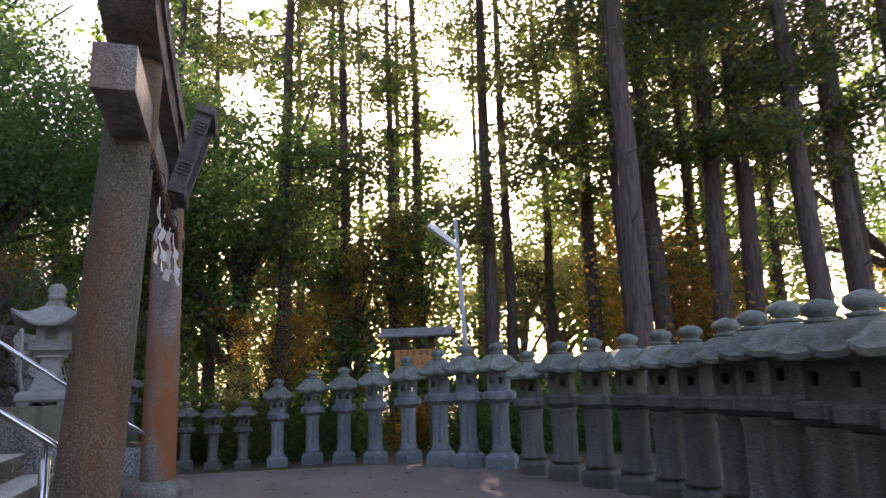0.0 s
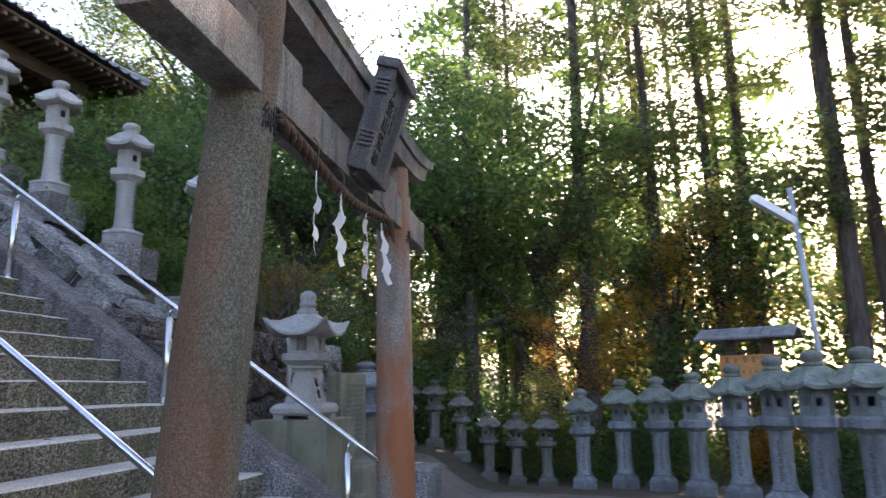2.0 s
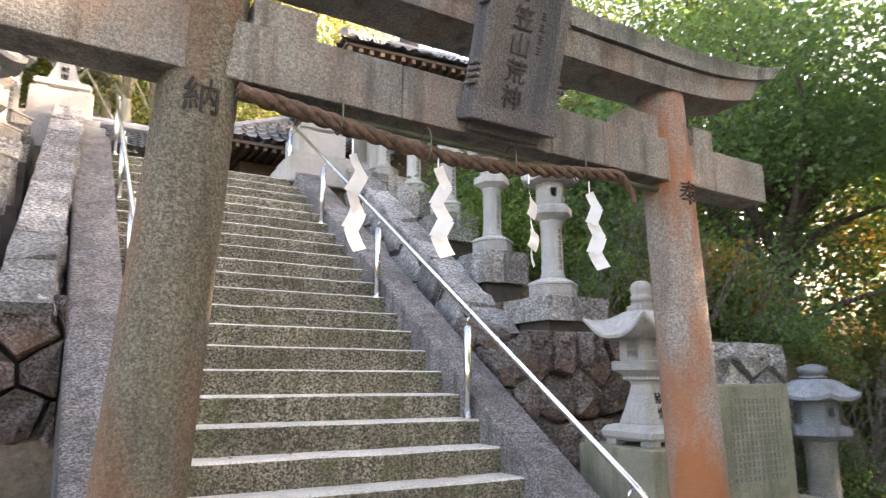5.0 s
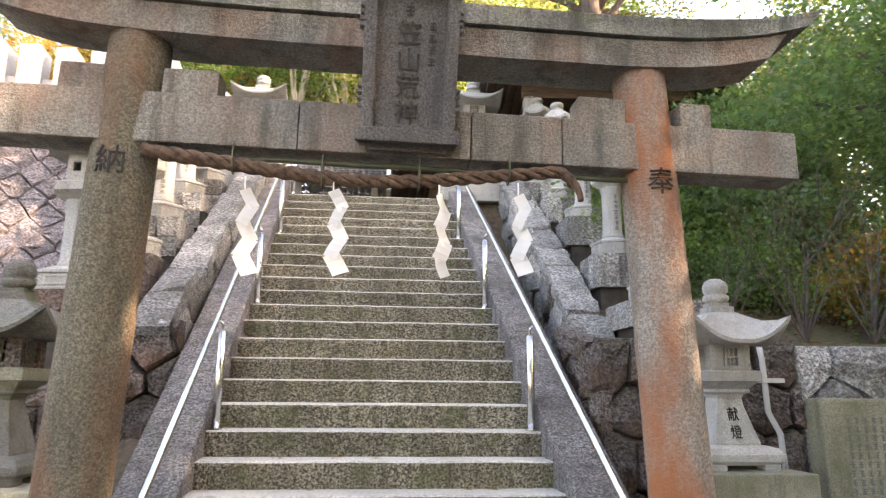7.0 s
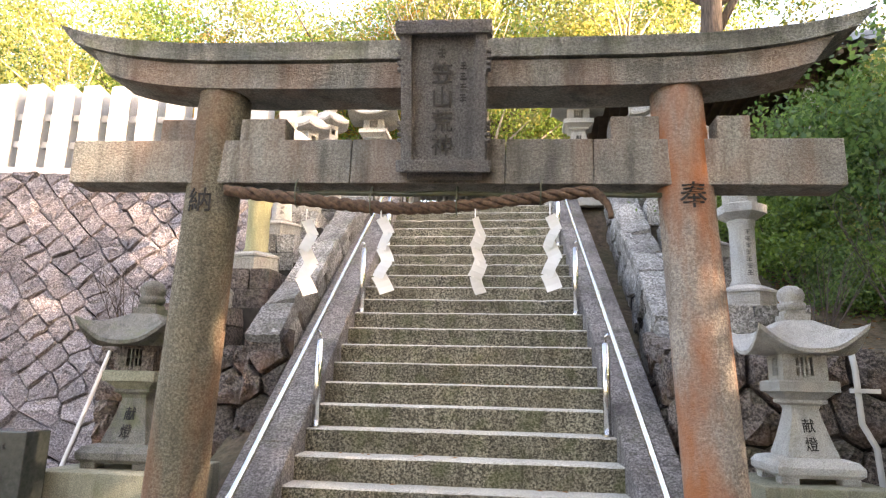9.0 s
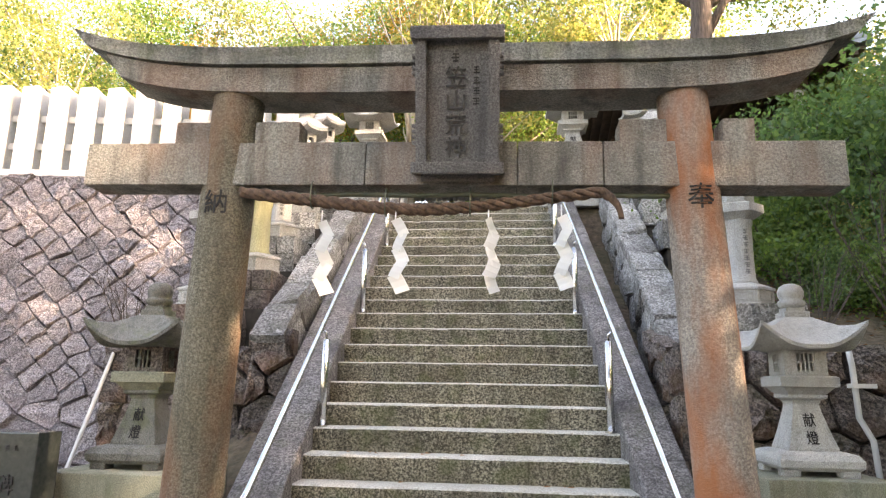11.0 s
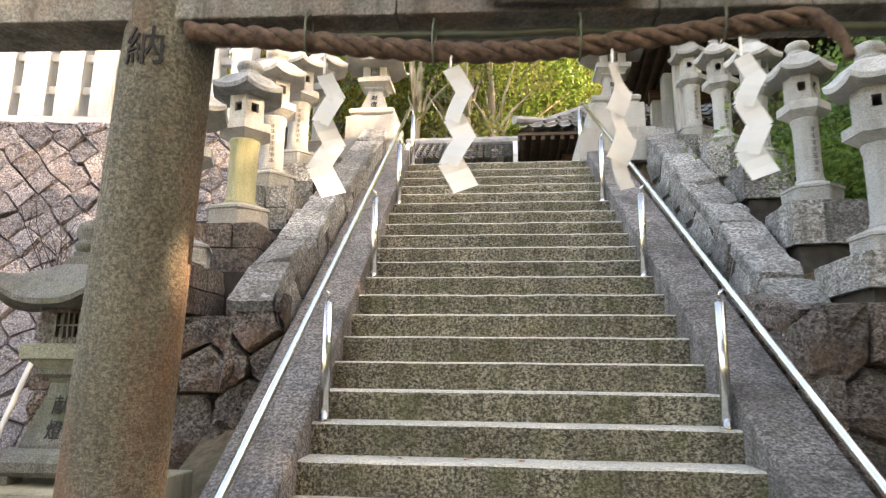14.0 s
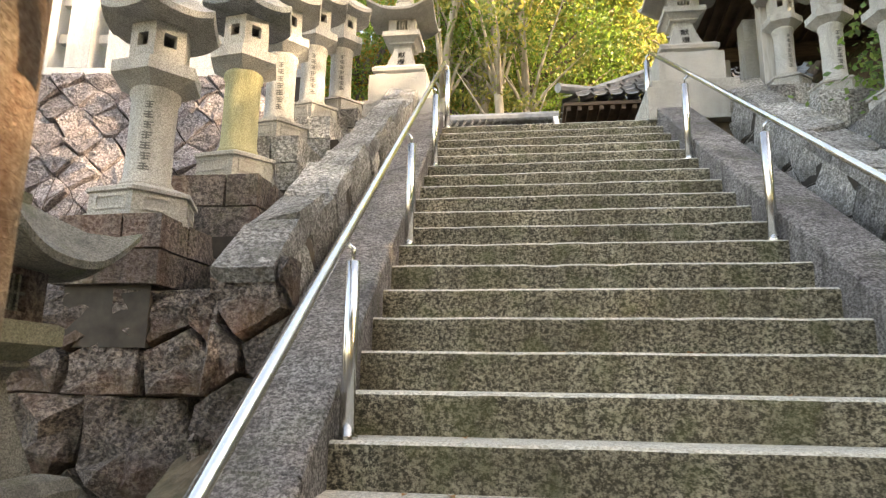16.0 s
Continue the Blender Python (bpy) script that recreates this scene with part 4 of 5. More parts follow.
def streamer(u, top, turn, sway, seed):
    """A folded white paper streamer: five leaves stepping down."""
    rnd = random.Random(seed)
    ob = empty("paper_streamer", GATE @ pose(u, -0.10, top, 0, 0, turn), "folded white zigzag paper streamer hanging from the rope", "streamer", "paper streamers")
    x, z, y = 0.0, 0.0, 0.0
    part("string", tube([(0, 0, 0.06), (0, 0, 0)], 0.004, 5), M_PAPER, ob)
    for k in range(5):
        sg = -1 if k % 2 else 1
        w, h = 0.023 + 0.003 * k, 0.086
        x1 = x + sg * 0.046 * sway
        y1 = y + rnd.uniform(-0.016, 0.016)
        bm = bmesh.new()
        rows = []
        for i in range(4):
            f = i / 3
            rows.append([bm.verts.new((x + (x1 - x) * f + e * w, y + (y1 - y) * f + 0.008 * math.sin(f * 3.1) * sg + e * 0.008 * sg, z - h * f + e * sg * 0.012)) for e in (-1, 0, 1)])
        for a, b in zip(rows, rows[1:]):
            for i in range(2):
                bm.faces.new((a[i], a[i + 1], b[i + 1], b[i]))
        bmesh.ops.solidify(bm, geom=bm.faces[:], thickness=0.0015)
        part("paper_leaf", bm, M_PAPER, ob)
        x, z, y = x1 - sg * 0.006, z - h * 0.86, y1


streamer(-0.67, 2.10, 12, 1.0, 1)
streamer(-0.28, 2.11, -14, 1.0, 2)
streamer(0.20, 2.11, 32, 0.8, 3)
streamer(0.57, 2.12, -24, 0.85, 4)


# ---- monuments and small stone things ----
def stele(m, w, h, d, material, label, ink, columns, seed):
    ob = empty("stone_stele", Matrix(), label, "monument")
    part("slab", worn(boxes((-w / 2, -d / 2, -0.05, w / 2, d / 2, h), bevel=0.02), 0.004), material, ob)
    script_column(ob, pose(0, -d / 2 - 0.003, h - 0.12), max(2, int((h - 0.2) / 0.055)), 0.030, 0.052, ink, columns=columns, gap=0.058, seed=seed)
    ob.matrix_world = m
    return ob


stele(pose(9.02, 1.30, 0.30, 0, 0, 4), 0.98, 0.90, 0.16, M_PEDESTAL, "beige upright stone slab with a long inscription", M_FADED, 12, 11)
ob = empty("stone_plinth", pose(9.05, 1.25, -0.2), "low rough stone plinth under the inscribed slab", "plinth")
part("block", worn(boxes((-0.70, -0.36, 0, 0.70, 0.40, 0.5), bevel=0.03), 0.01), M_PEDESTAL, ob)
ob = empty("rough_block", pose(9.75, 0.75, -0.25), "low brown stone block beside the slab", "block")
part("block", worn(boxes((-0.45, -0.25, 0, 0.45, 0.25, 0.42), bevel=0.05), 0.03, 2), M_RUBBLE, ob)
small_lantern(scaled(10.26, 1.50, terrain(10.26, 1.50), 1.36, 20, 1.35), M_ROW_DARK, M_ROW, M_ROW, "broad grey stone lantern beside the slab", "", seed=13)

ob = empty("black_monument", pose(2.80, 0.92, -0.15, 0, 0, -4), "polished dark memorial stone with gilt reflections", "monument")
slab = part("slab", boxes((-0.5, -0.1, 0, 0.5, 0.1, 1.10), bevel=0.01), M_BLACK, ob)
inscribe("記念碑", 0.13, slab, pose(0.18, -0.105, 0.78), M_CARVED)
script_column(slab, pose(0.2, -0.104, 1.02), 1, 0.03, 0.05, M_CARVED, columns=6, gap=0.06, seed=2)

# plastic pipes leaning on the walls
ob = empty("drain_pipe", pose(8.60, 1.80, 0), "grey plastic conduit clipped to the boulder wall", "pipe")
bpy.context.view_layer.update()
world_child(part("pipe", tube([(8.50, 1.78, 1.70), (8.52, 1.76, 1.45), (8.53, 1.76, 1.1), (8.60, 1.75, 0.95), (8.62, 1.75, 0.6), (8.62, 1.76, 0.1), (8.62, 1.76, -0.1)], 0.02, 10), M_PIPE, smooth=True), ob)
for z in (0.5, 1.3):
    world_child(part("clip", boxes((8.49, 1.72, z, 8.65, 1.80, z + 0.03)), M_PIPE), ob)
ob = empty("drain_pipe", pose(2.3, 2.0, 0), "pale plastic pipe leaning against the stone wall", "pipe")
bpy.context.view_layer.update()
world_child(part("pipe", tube([(2.558, 1.875, -0.030), (2.572, 2.050, 0.380), (2.611, 2.550, 1.551), (2.613, 2.580, 1.621)], 0.018, 10), M_PIPE, smooth=True), ob)

# ---- white stone fence on the big wall ----
fence = empty("stone_fence", pose(0, 5, 3.9), "white stone fence of thick upright posts on the wall", "fence")
bpy.context.view_layer.update()
fm = lambda x: Matrix.Translation((x, wall_foot(x) + 1.28, 0)) @ Matrix.Rotation(math.atan(0.12), 4, "Z")
base = part("kerb", boxes((-7.5, -0.17, 3.86, 3.3, 0.17, 4.03), bevel=0.01), M_FENCE)
base.matrix_world = fm(0.0)
bpy.context.view_layer.update()
base.parent, base.matrix_parent_inverse = fence, fence.matrix_world.inverted()
post_mesh = None
for i in range(28):
    x = -7.3 + 0.385 * i
    bm = lathe([(0.16, 4.03), (0.16, 5.20), (0.146, 5.22), (0.02, 5.30)], 4, 8, radians(45))
    bm.transform(Matrix.Diagonal((1, 1.5, 1, 1)))
    if post_mesh is None:
        ob = part("post", bm, M_FENCE)
        post_mesh = ob.data
    else:
        bm.free()
        ob = new("post", post_mesh)
    ob.parent, ob.matrix_parent_inverse = fence, fence.matrix_world.inverted()
    ob.matrix_basis = fm(x)
for z in (4.35, 4.75):
    r = part("rail", boxes((-7.3, -0.04, z, 3.1, 0.04, z + 0.09)), M_FENCE)
    r.parent, r.matrix_parent_inverse = fence, fence.matrix_world.inverted()
    r.matrix_basis = fm(0.0)

# ---- street lamp and sign behind the lantern row ----
lamp = empty("street_lamp", pose(13.05, -4.78, -0.62) @ Matrix.Scale(1.12, 4), "slim grey pole with a tilted fluorescent lamp", "street lamp")
part("pole", tube([(0, 0, -0.1), (-0.10, 0.12, 2.0), (-0.22, 0.26, 4.1)], 0.05, 12, taper=0.7), M_POLE, lamp, smooth=True)
hd = part("lamp_head", lathe([(0.04, 0.0), (0.065, 0.02), (0.075, 0.64), (0.05, 0.68)], 4, 8, radians(45)), M_LAMP, lamp, "white fluorescent lamp head")
hd.matrix_local = pose(-0.2, 0.24, 3.62, 0, 0, 0) @ look((0, 0, 0), (0.25, -0.75, -0.45))
part("arm", tube([(-0.2, 0.24, 3.6), (-0.27, 0.45, 3.78)], 0.02, 8), M_POLE, lamp)
sign = empty("roofed_sign", pose(13.18, -3.75, -0.60, 0, 0, -118) @ Matrix.Diagonal((1, 1, 1.08, 1)), "orange wooden notice board under a small shingled roof", "sign")
for x in (-0.28, 0.28):
    part("post", boxes((x - 0.07, -0.05, -0.1, x + 0.07, 0.05, 2.15)), M_WOOD, sign)
bd = part("board", boxes((-0.45, -0.075, 1.55, 0.45, -0.052, 1.9)), M_SIGN, sign, "orange board with dark lettering")
script_column(bd, pose(0, -0.078, 1.86), 1, 0.06, 0.11, M_WOOD, columns=6, gap=0.13, seed=21)
script_column(bd, pose(0, -0.078, 1.68), 1, 0.04, 0.07, M_WOOD, columns=9, gap=0.09, seed=22)
for sgn in (-1, 1):
    for i in range(9):
        x = -0.72 + 0.16 * i
        q = boxes((x, 0, -0.015, x + 0.15, 0.42, 0.015))
        q.transform(pose(0, 0, 2.28, -22, 0, 0 if sgn > 0 else 180))
        part("shingle", q, M_TILE, sign)


# ---- buildings at the stair head ----
def tiled_slope(bm, a, b, c, d, courses, rows):
    """Roof tiles between the eave a-b and the ridge d-c, as rounded ribs and stepped courses."""
    a, b, c, d = (Vector(p) for p in (a, b, c, d))
    nrm = (b - a).cross(d - a).normalized()
    for j in range(rows):
        t0, t1 = j / rows, (j + 1) / rows
        for i in range(courses):
            s0, s1 = i / courses, (i + 1) / courses
            pa, pb = a.lerp(b, s0).lerp(d.lerp(c, s0), t0), a.lerp(b, s1).lerp(d.lerp(c, s1), t0)
            pc, pd = a.lerp(b, s1).lerp(d.lerp(c, s1), t1), a.lerp(b, s0).lerp(d.lerp(c, s0), t1)
            row0, row1 = [], []
            for f, h in ((0.0, 0.0), (0.3, -0.012), (0.62, 0.0), (0.8, 0.045), (1.0, 0.0)):
                row0.append(bm.verts.new(pa.lerp(pb, f) + nrm * (h + 0.03)))
                row1.append(bm.verts.new(pd.lerp(pc, f) + nrm * h))
            for q in range(4):
                bm.faces.new((row0[q], row0[q + 1], row1[q + 1], row1[q]))


def hall(m, w, d, z_eave, z_ridge, over, label, posts=True, walls=None, board=None):
    """An open or walled timber hall with a hipped tile roof."""
    ob = empty("shrine_hall", Matrix(), label, "building")
    ww, dd = w + over, d + over
    bm = bmesh.new()
    r = w * 0.45
    ev = [(-ww, -dd, z_eave), (ww, -dd, z_eave), (ww, dd, z_eave), (-ww, dd, z_eave)]
    ra, rb = (-r, 0, z_ridge), (r, 0, z_ridge)
    tiled_slope(bm, ev[0], ev[1], rb, ra, int(ww * 9), 9)
    tiled_slope(bm, ev[2], ev[3], ra, rb, int(ww * 9), 9)
    tiled_slope(bm, ev[1], ev[2], rb, rb, int(dd * 9), 9)
    tiled_slope(bm, ev[3], ev[0], ra, ra, int(dd * 9), 9)
    me_roof = part("roof", bm, M_TILE, ob, "grey tiled hipped roof")
    bm = tube([(-r - 0.1, 0, z_ridge + 0.06), (0, 0, z_ridge + 0.04), (r + 0.1, 0, z_ridge + 0.06)], 0.10, 10)
    for e, p in zip(ev, (ra, rb, rb, ra)):
        tube([Vector(e) + Vector((0, 0, 0.10)), Vector(e).lerp(Vector(p), 0.5) + Vector((0, 0, 0.03)), Vector(p) + Vector((0, 0, 0.05))], 0.06, 8, bm)
    part("ridge", bm, M_TILE, ob)
    part("eave_board", boxes((-ww + 0.05, -dd + 0.05, z_eave - 0.06, ww - 0.05, dd - 0.05, z_eave - 0.02)), M_WOOD, ob)
    for i in range(int(ww * 2 / 0.16)):
        x = -ww + 0.08 + i * 0.16
        part("rafter", boxes((x, -dd + 0.06, z_eave - 0.13, x + 0.06, dd - 0.06, z_eave - 0.062)), M_WOOD, ob)
    for sy in (-d, d):
        part("beam", boxes((-w - 0.1, sy - 0.08, z_eave - 0.34, w + 0.1, sy + 0.08, z_eave - 0.135)), M_WOOD, ob)
    if posts:
        for sx in (-1, 1):
            for sy in (-1, 1):
                part("post", boxes((sx * w - 0.08, sy * d - 0.08, -0.05, sx * w + 0.08, sy * d + 0.08, z_eave - 0.3), bevel=0.012), M_GREYWOOD, ob)
    if walls:
        part("wall", boxes((-w + 0.05, -d + 0.05, -0.05, w - 0.05, d - 0.05, z_eave - 0.3)), walls, ob)
    if board:
        part("skirting_board", boxes((-w, -d - 0.02, 0.0, w, -d + 0.045, 0.9)), board, ob)
    ob.matrix_world = m
    return ob


def gabled_hall(m):
    """A hall with a curved hip-and-gable tile roof; its gable looks to the front, y = 0 is the front eave."""
    ob = empty("shrine_hall", Matrix(), "shrine hall with curved grey tile roof and white latticed gable", "building")
    e, g, ze, zg, zr, back = 3.1, 1.2, 1.45, 2.32, 3.35, 4.6
    bm = bmesh.new()
    for s in (-1, 1):
        low = [(s * e, 0.0, ze + 0.06), (s * e, back, ze), (s * g, back, zg), (s * g, 0.8, zg)]
        high = [(s * (g + 0.08), 0.62, zg - 0.04), (s * (g + 0.08), back, zg - 0.04), (0, back, zr), (0, 0.62, zr)]
        for q in (low, high):
            tiled_slope(bm, *(q if s < 0 else (q[1], q[0], q[3], q[2])), 20, 7)
    tiled_slope(bm, (-e, 0, ze + 0.06), (e, 0, ze + 0.06), (g, 0.8, zg), (-g, 0.8, zg), 26, 7)
    for f in bm.faces:
        if f.normal.z < 0:
            f.normal_flip()
    part("roof", bm, M_TILE, ob, "curved grey tile roof")
    part("ridge", tube([(0, 0.5, zr + 0.10), (0, 2.4, zr + 0.06), (0, back, zr + 0.06)], 0.13, 10), M_TILE, ob)
    for s in (-1, 1):
        part("hip_ridge", tube([(s * (e + 0.05), -0.05, ze + 0.20), (s * (e - 0.5), 0.4, ze + 0.33), (s * g, 0.8, zg + 0.08)], 0.075, 8), M_TILE, ob)
        for q in range(9):
            f = q / 9
            x, z = s * (g + 0.1) * (1 - f), zg + 0.02 + (zr - zg) * f
            part("verge_tile", loft([[(x + 0.10 * math.cos(a), 0.50, z + 0.08 * math.sin(a) + 0.05) for a in (k * 0.785 for k in range(8))], [(x + 0.10 * math.cos(a), 0.78, z + 0.08 * math.sin(a) + 0.05) for a in (k * 0.785 for k in range(8))]]), M_TILE, ob)
        part("verge_board", loft([[(s * g, 0.60, zg - 0.12), (s * g, 0.66, zg - 0.12), (s * g, 0.66, zg + 0.05), (s * g, 0.60, zg + 0.05)], [(0, 0.60, zr - 0.22), (0, 0.66, zr - 0.22), (0, 0.66, zr), (0, 0.60, zr)]]), M_FENCE, ob)
    gable = part("gable", loft([[(-g, 0.80, zg - 0.1), (g, 0.80, zg - 0.1), (0, 0.80, zr - 0.12)], [(-g, 0.86, zg - 0.1), (g, 0.86, zg - 0.1), (0, 0.86, zr - 0.12)]]), M_WOOD, ob, "dark boarding behind a white lattice")
    for q in range(-8, 9):
        x = q * 0.13
        h = (zr - zg) * (1 - abs(x) / g) - 0.1
        if h > 0.05:
            part("lattice_bar", boxes((x - 0.028, 0.755, zg - 0.02, x + 0.028, 0.795, zg + h)), M_FENCE, gable)
    for q in range(6):
        z = zg + 0.02 + 0.13 * q
        w = g * (1 - (z - zg) / (zr - zg)) - 0.12
        if w > 0.05:
            part("lattice_bar", boxes((-w, 0.745, z - 0.028, w, 0.785, z + 0.028)), M_FENCE, gable)
    part("eave_board", boxes((-e + 0.04, 0.04, ze - 0.05, e - 0.04, back, ze + 0.0)), M_WOOD, ob)
    for i in range(38):
        x = -e + 0.08 + i * 0.16
        part("rafter", boxes((x, 0.06, ze - 0.12, x + 0.06, back, ze - 0.052)), M_WOOD, ob)
    part("wall", boxes((-2.3, 0.8, -0.05, 2.3, back - 0.7, ze - 0.125)), M_WOOD, ob)
    part("rail_board", boxes((-2.4, 0.70, 0.62, 2.4, 0.77, 0.74)), M_GREYWOOD, ob)
    part("skirting_board", boxes((-2.35, 0.72, 0.0, 2.35, 0.78, 0.60)), M_RED, ob)
    ob.matrix_world = m
    return ob


hall(pose(9.2, 7.3, TOP_Z, 0, 0, -4), 1.2, 1.0, 2.0, 2.95, 0.7, "open timber washing pavilion with dark rafters and tiled roof")
gabled_hall(pose(9.0, 8.9, TOP_Z))
# small tiled roof across the upper court
ob = empty("court_pavilion", pose(4.85, 10.4, TOP_Z - 0.24), "small pavilion with a plain grey tiled gable roof", "building")
for x in (-0.75, 0.75):
    for y in (-0.5, 0.5):
        part("post", boxes((x - 0.06, y - 0.06, -0.05, x + 0.06, y + 0.06, 1.6)), M_GREYWOOD, ob)
bm = bmesh.new()
tiled_slope(bm, (-1.0, -1.0, 1.42), (1.0, -1.0, 1.42), (1.0, 0, 2.05), (-1.0, 0, 2.05), 16, 7)
tiled_slope(bm, (1.0, 1.0, 1.42), (-1.0, 1.0, 1.42), (-1.0, 0, 2.05), (1.0, 0, 2.05), 16, 7)
part("roof", bm, M_TILE, ob)
part("ridge", tube([(-1.08, 0, 2.1), (1.08, 0, 2.1)], 0.09, 10), M_TILE, ob)
for x in (-1.02, 1.02):
    part("verge_board", loft([[(x - 0.04, -1.02, 1.33), (x + 0.04, -1.02, 1.33), (x + 0.04, -1.02, 1.45), (x - 0.04, -1.02, 1.45)], [(x - 0.04, 0, 1.97), (x + 0.04, 0, 1.97), (x + 0.04, 0, 2.12), (x - 0.04, 0, 2.12)], [(x - 0.04, 1.02, 1.33), (x + 0.04, 1.02, 1.33), (x + 0.04, 1.02, 1.45), (x - 0.04, 1.02, 1.45)]]), M_PLASTER, ob)
for x, y in ((7.93, 6.86),):
    ob = empty("stone_post", pose(x, y, TOP_Z - 0.05), "pale square stone gatepost", "post")
    part("shaft", boxes((-0.11, -0.11, 0, 0.11, 0.11, 1.45), bevel=0.015), M_PALE, ob)


# ---- plants ----
def leaves_mesh(name, centres, per, spread, size, rnd, material, flat=0.6, long=1.6):
    """Many small leaves, four corners each, in clumps round the centres."""
    n = len(centres) * per
    rs = np.random.RandomState(rnd.randrange(10 ** 6))
    c = np.repeat(np.array(centres, float), per, axis=0)
    off = rs.normal(0, 1, (n, 3)) * np.array([spread, spread, spread * flat])
    p = c + off
    a = rs.normal(0, 1, (n, 3)) + np.array([0, 0, -0.25])
    a /= np.linalg.norm(a, axis=1)[:, None]
    b = np.cross(a, rs.normal(0, 1, (n, 3)))
    b /= np.linalg.norm(b, axis=1)[:, None]
    s = size * rs.uniform(0.6, 1.3, (n, 1))
    quad = np.stack([p - a * s * long / 2, p + b * s / 2, p + a * s * long / 2, p - b * s / 2], axis=1).reshape(-1, 3)
    me = bpy.data.meshes.new(name)
    me.from_pydata(quad.tolist(), [], np.arange(4 * n).reshape(-1, 4).tolist())
    me.materials.append(material)
    return new(name, me)


def cedar(seed, h, r, low, leaf, size=0.052, per=125, spread=1.0):
    rnd = random.Random(seed)
    ob = empty("cedar_tree", Matrix(), "tall straight dark-barked cedar with high crown", "tree")
    sway = [(0.0, 0.0)]
    for i in range(10):
        sway.append((sway[-1][0] + rnd.uniform(-0.05, 0.05), sway[-1][1] + rnd.uniform(-0.05, 0.05)))
    pts = [(sway[i][0], sway[i][1], -0.4 + (h + 0.4) * i / 10) for i in range(11)]
    bm = tube(pts, r, 14, taper=0.25)
    for v in bm.verts:
        f = 1 + 0.45 * max(0.0, 1 - max(0.0, v.co.z) / 0.7) ** 2
        v.co.x, v.co.y = v.co.x * f, v.co.y * f
    trunk = part("trunk", bm, M_BARK, ob, smooth=True)
    centres = []
    bm = bmesh.new()
    z = low
    while z < h - 0.3:
        f = (z - low) / (h - low)
        reach = (0.7 + 2.1 * math.sin(min(1.0, f * 1.7 + 0.18) * math.pi * 0.5) * (1 - 0.75 * f)) * rnd.uniform(0.7, 1.2) * spread
        a = rnd.uniform(0, 2 * math.pi)
        k = min(9, int(10 * max(0, z) / h))
        x0, y0 = sway[k]
        tip = (x0 + reach * math.cos(a), y0 + reach * math.sin(a), z - 0.22 * reach + rnd.uniform(-0.2, 0.3))
        tube([(x0, y0, z), ((x0 + tip[0]) / 2, (y0 + tip[1]) / 2, z + 0.05), tip], 0.028, 4, bm, 0.3)
        for q in range(3):
            g = 0.35 + 0.3 * q
            centres.append((x0 + (tip[0] - x0) * g, y0 + (tip[1] - y0) * g, z + (tip[2] - z) * g - 0.05))
        z += rnd.uniform(0.26, 0.60)
    for q in range(12):
        z = rnd.uniform(1.5, low)
        a = rnd.uniform(0, 6.3)
        tube([(0, 0, z), (0.5 * math.cos(a), 0.5 * math.sin(a), z + 0.1)], 0.014, 4, bm, 0.3)
    tagged(part("branch_work", bm, M_BARK, ob), kind="stuff")
    crown = leaves_mesh("crown", centres, per, 0.28, size, rnd, leaf, 0.5, 2.2)
    crown.parent = ob
    return ob


def broadleaf(seed, h, r, spread, leaf, bark, lean=0.0, clumps=78, per=210, size=0.056, label="broad-leaved tree with spreading limbs"):
    rnd = random.Random(seed)
    ob = empty("broadleaf_tree", Matrix(), label, "tree")
    pts = [(lean * (i / 6) ** 1.3 * h * 0.4 + rnd.uniform(-0.08, 0.08), rnd.uniform(-0.08, 0.08), -0.4 + (h * 0.55 + 0.4) * i / 6) for i in range(7)]
    part("trunk", tube(pts, r, 14, taper=0.55), bark, ob, smooth=True)
    centres = []
    for i in range(13):
        f = rnd.uniform(0.45, 1.0)
        base = Vector(pts[min(6, int(f * 6))])
        a = rnd.uniform(0, 2 * math.pi)
        reach = spread * rnd.uniform(0.55, 1.0)
        tip = base + Vector((reach * math.cos(a), reach * math.sin(a), h * rnd.uniform(0.10, 0.45)))
        mid = base.lerp(tip, 0.5) + Vector((rnd.uniform(-0.3, 0.3), rnd.uniform(-0.3, 0.3), 0.25))
        part("limb", tube([base, base.lerp(mid, 0.5) + Vector((0, 0, 0.1)), mid, tip], r * 0.42, 7, None, 0.15), bark, ob, smooth=True)
        for j in range(max(1, clumps // 13)):
            centres.append(tuple(mid.lerp(tip, rnd.uniform(-0.1, 1.15)) + Vector((rnd.gauss(0, 0.45), rnd.gauss(0, 0.45), rnd.gauss(0, 0.35))) * (spread / 3)))
    crown = leaves_mesh("crown", centres, per, 0.34 * spread / 3, size, rnd, leaf, 0.6)
    crown.parent = ob
    return ob


def bush(seed, r, h, leaf, per=150, size=0.042, label="dense leafy shrub", name="shrub"):
    rnd = random.Random(seed)
    ob = empty(name, Matrix(), label, "shrub")
    bm = bmesh.new()
    centres = []
    for i in range(26):
        a, e = rnd.uniform(0, 2 * math.pi), rnd.uniform(0.15, 1.45)
        rr = rnd.uniform(0.6, 1.0)
        tip = (r * rr * math.cos(a) * math.cos(e), r * rr * math.sin(a) * math.cos(e), h * rr * math.sin(e))
        tube([(0.1 * math.cos(a), 0.1 * math.sin(a), -0.2), (tip[0] * 0.5, tip[1] * 0.5, tip[2] * 0.65), tip], 0.014, 4, bm, 0.3)
        centres.append(tip)
        if i % 2:
            centres.append((tip[0] * 0.6, tip[1] * 0.6, tip[2] * 0.7))
    tagged(part("stem_work", bm, M_BARK, ob), kind="stuff")
    f = leaves_mesh("foliage", centres, per, 0.20 * r, size, rnd, leaf, 0.7)
    f.parent = ob
    return ob


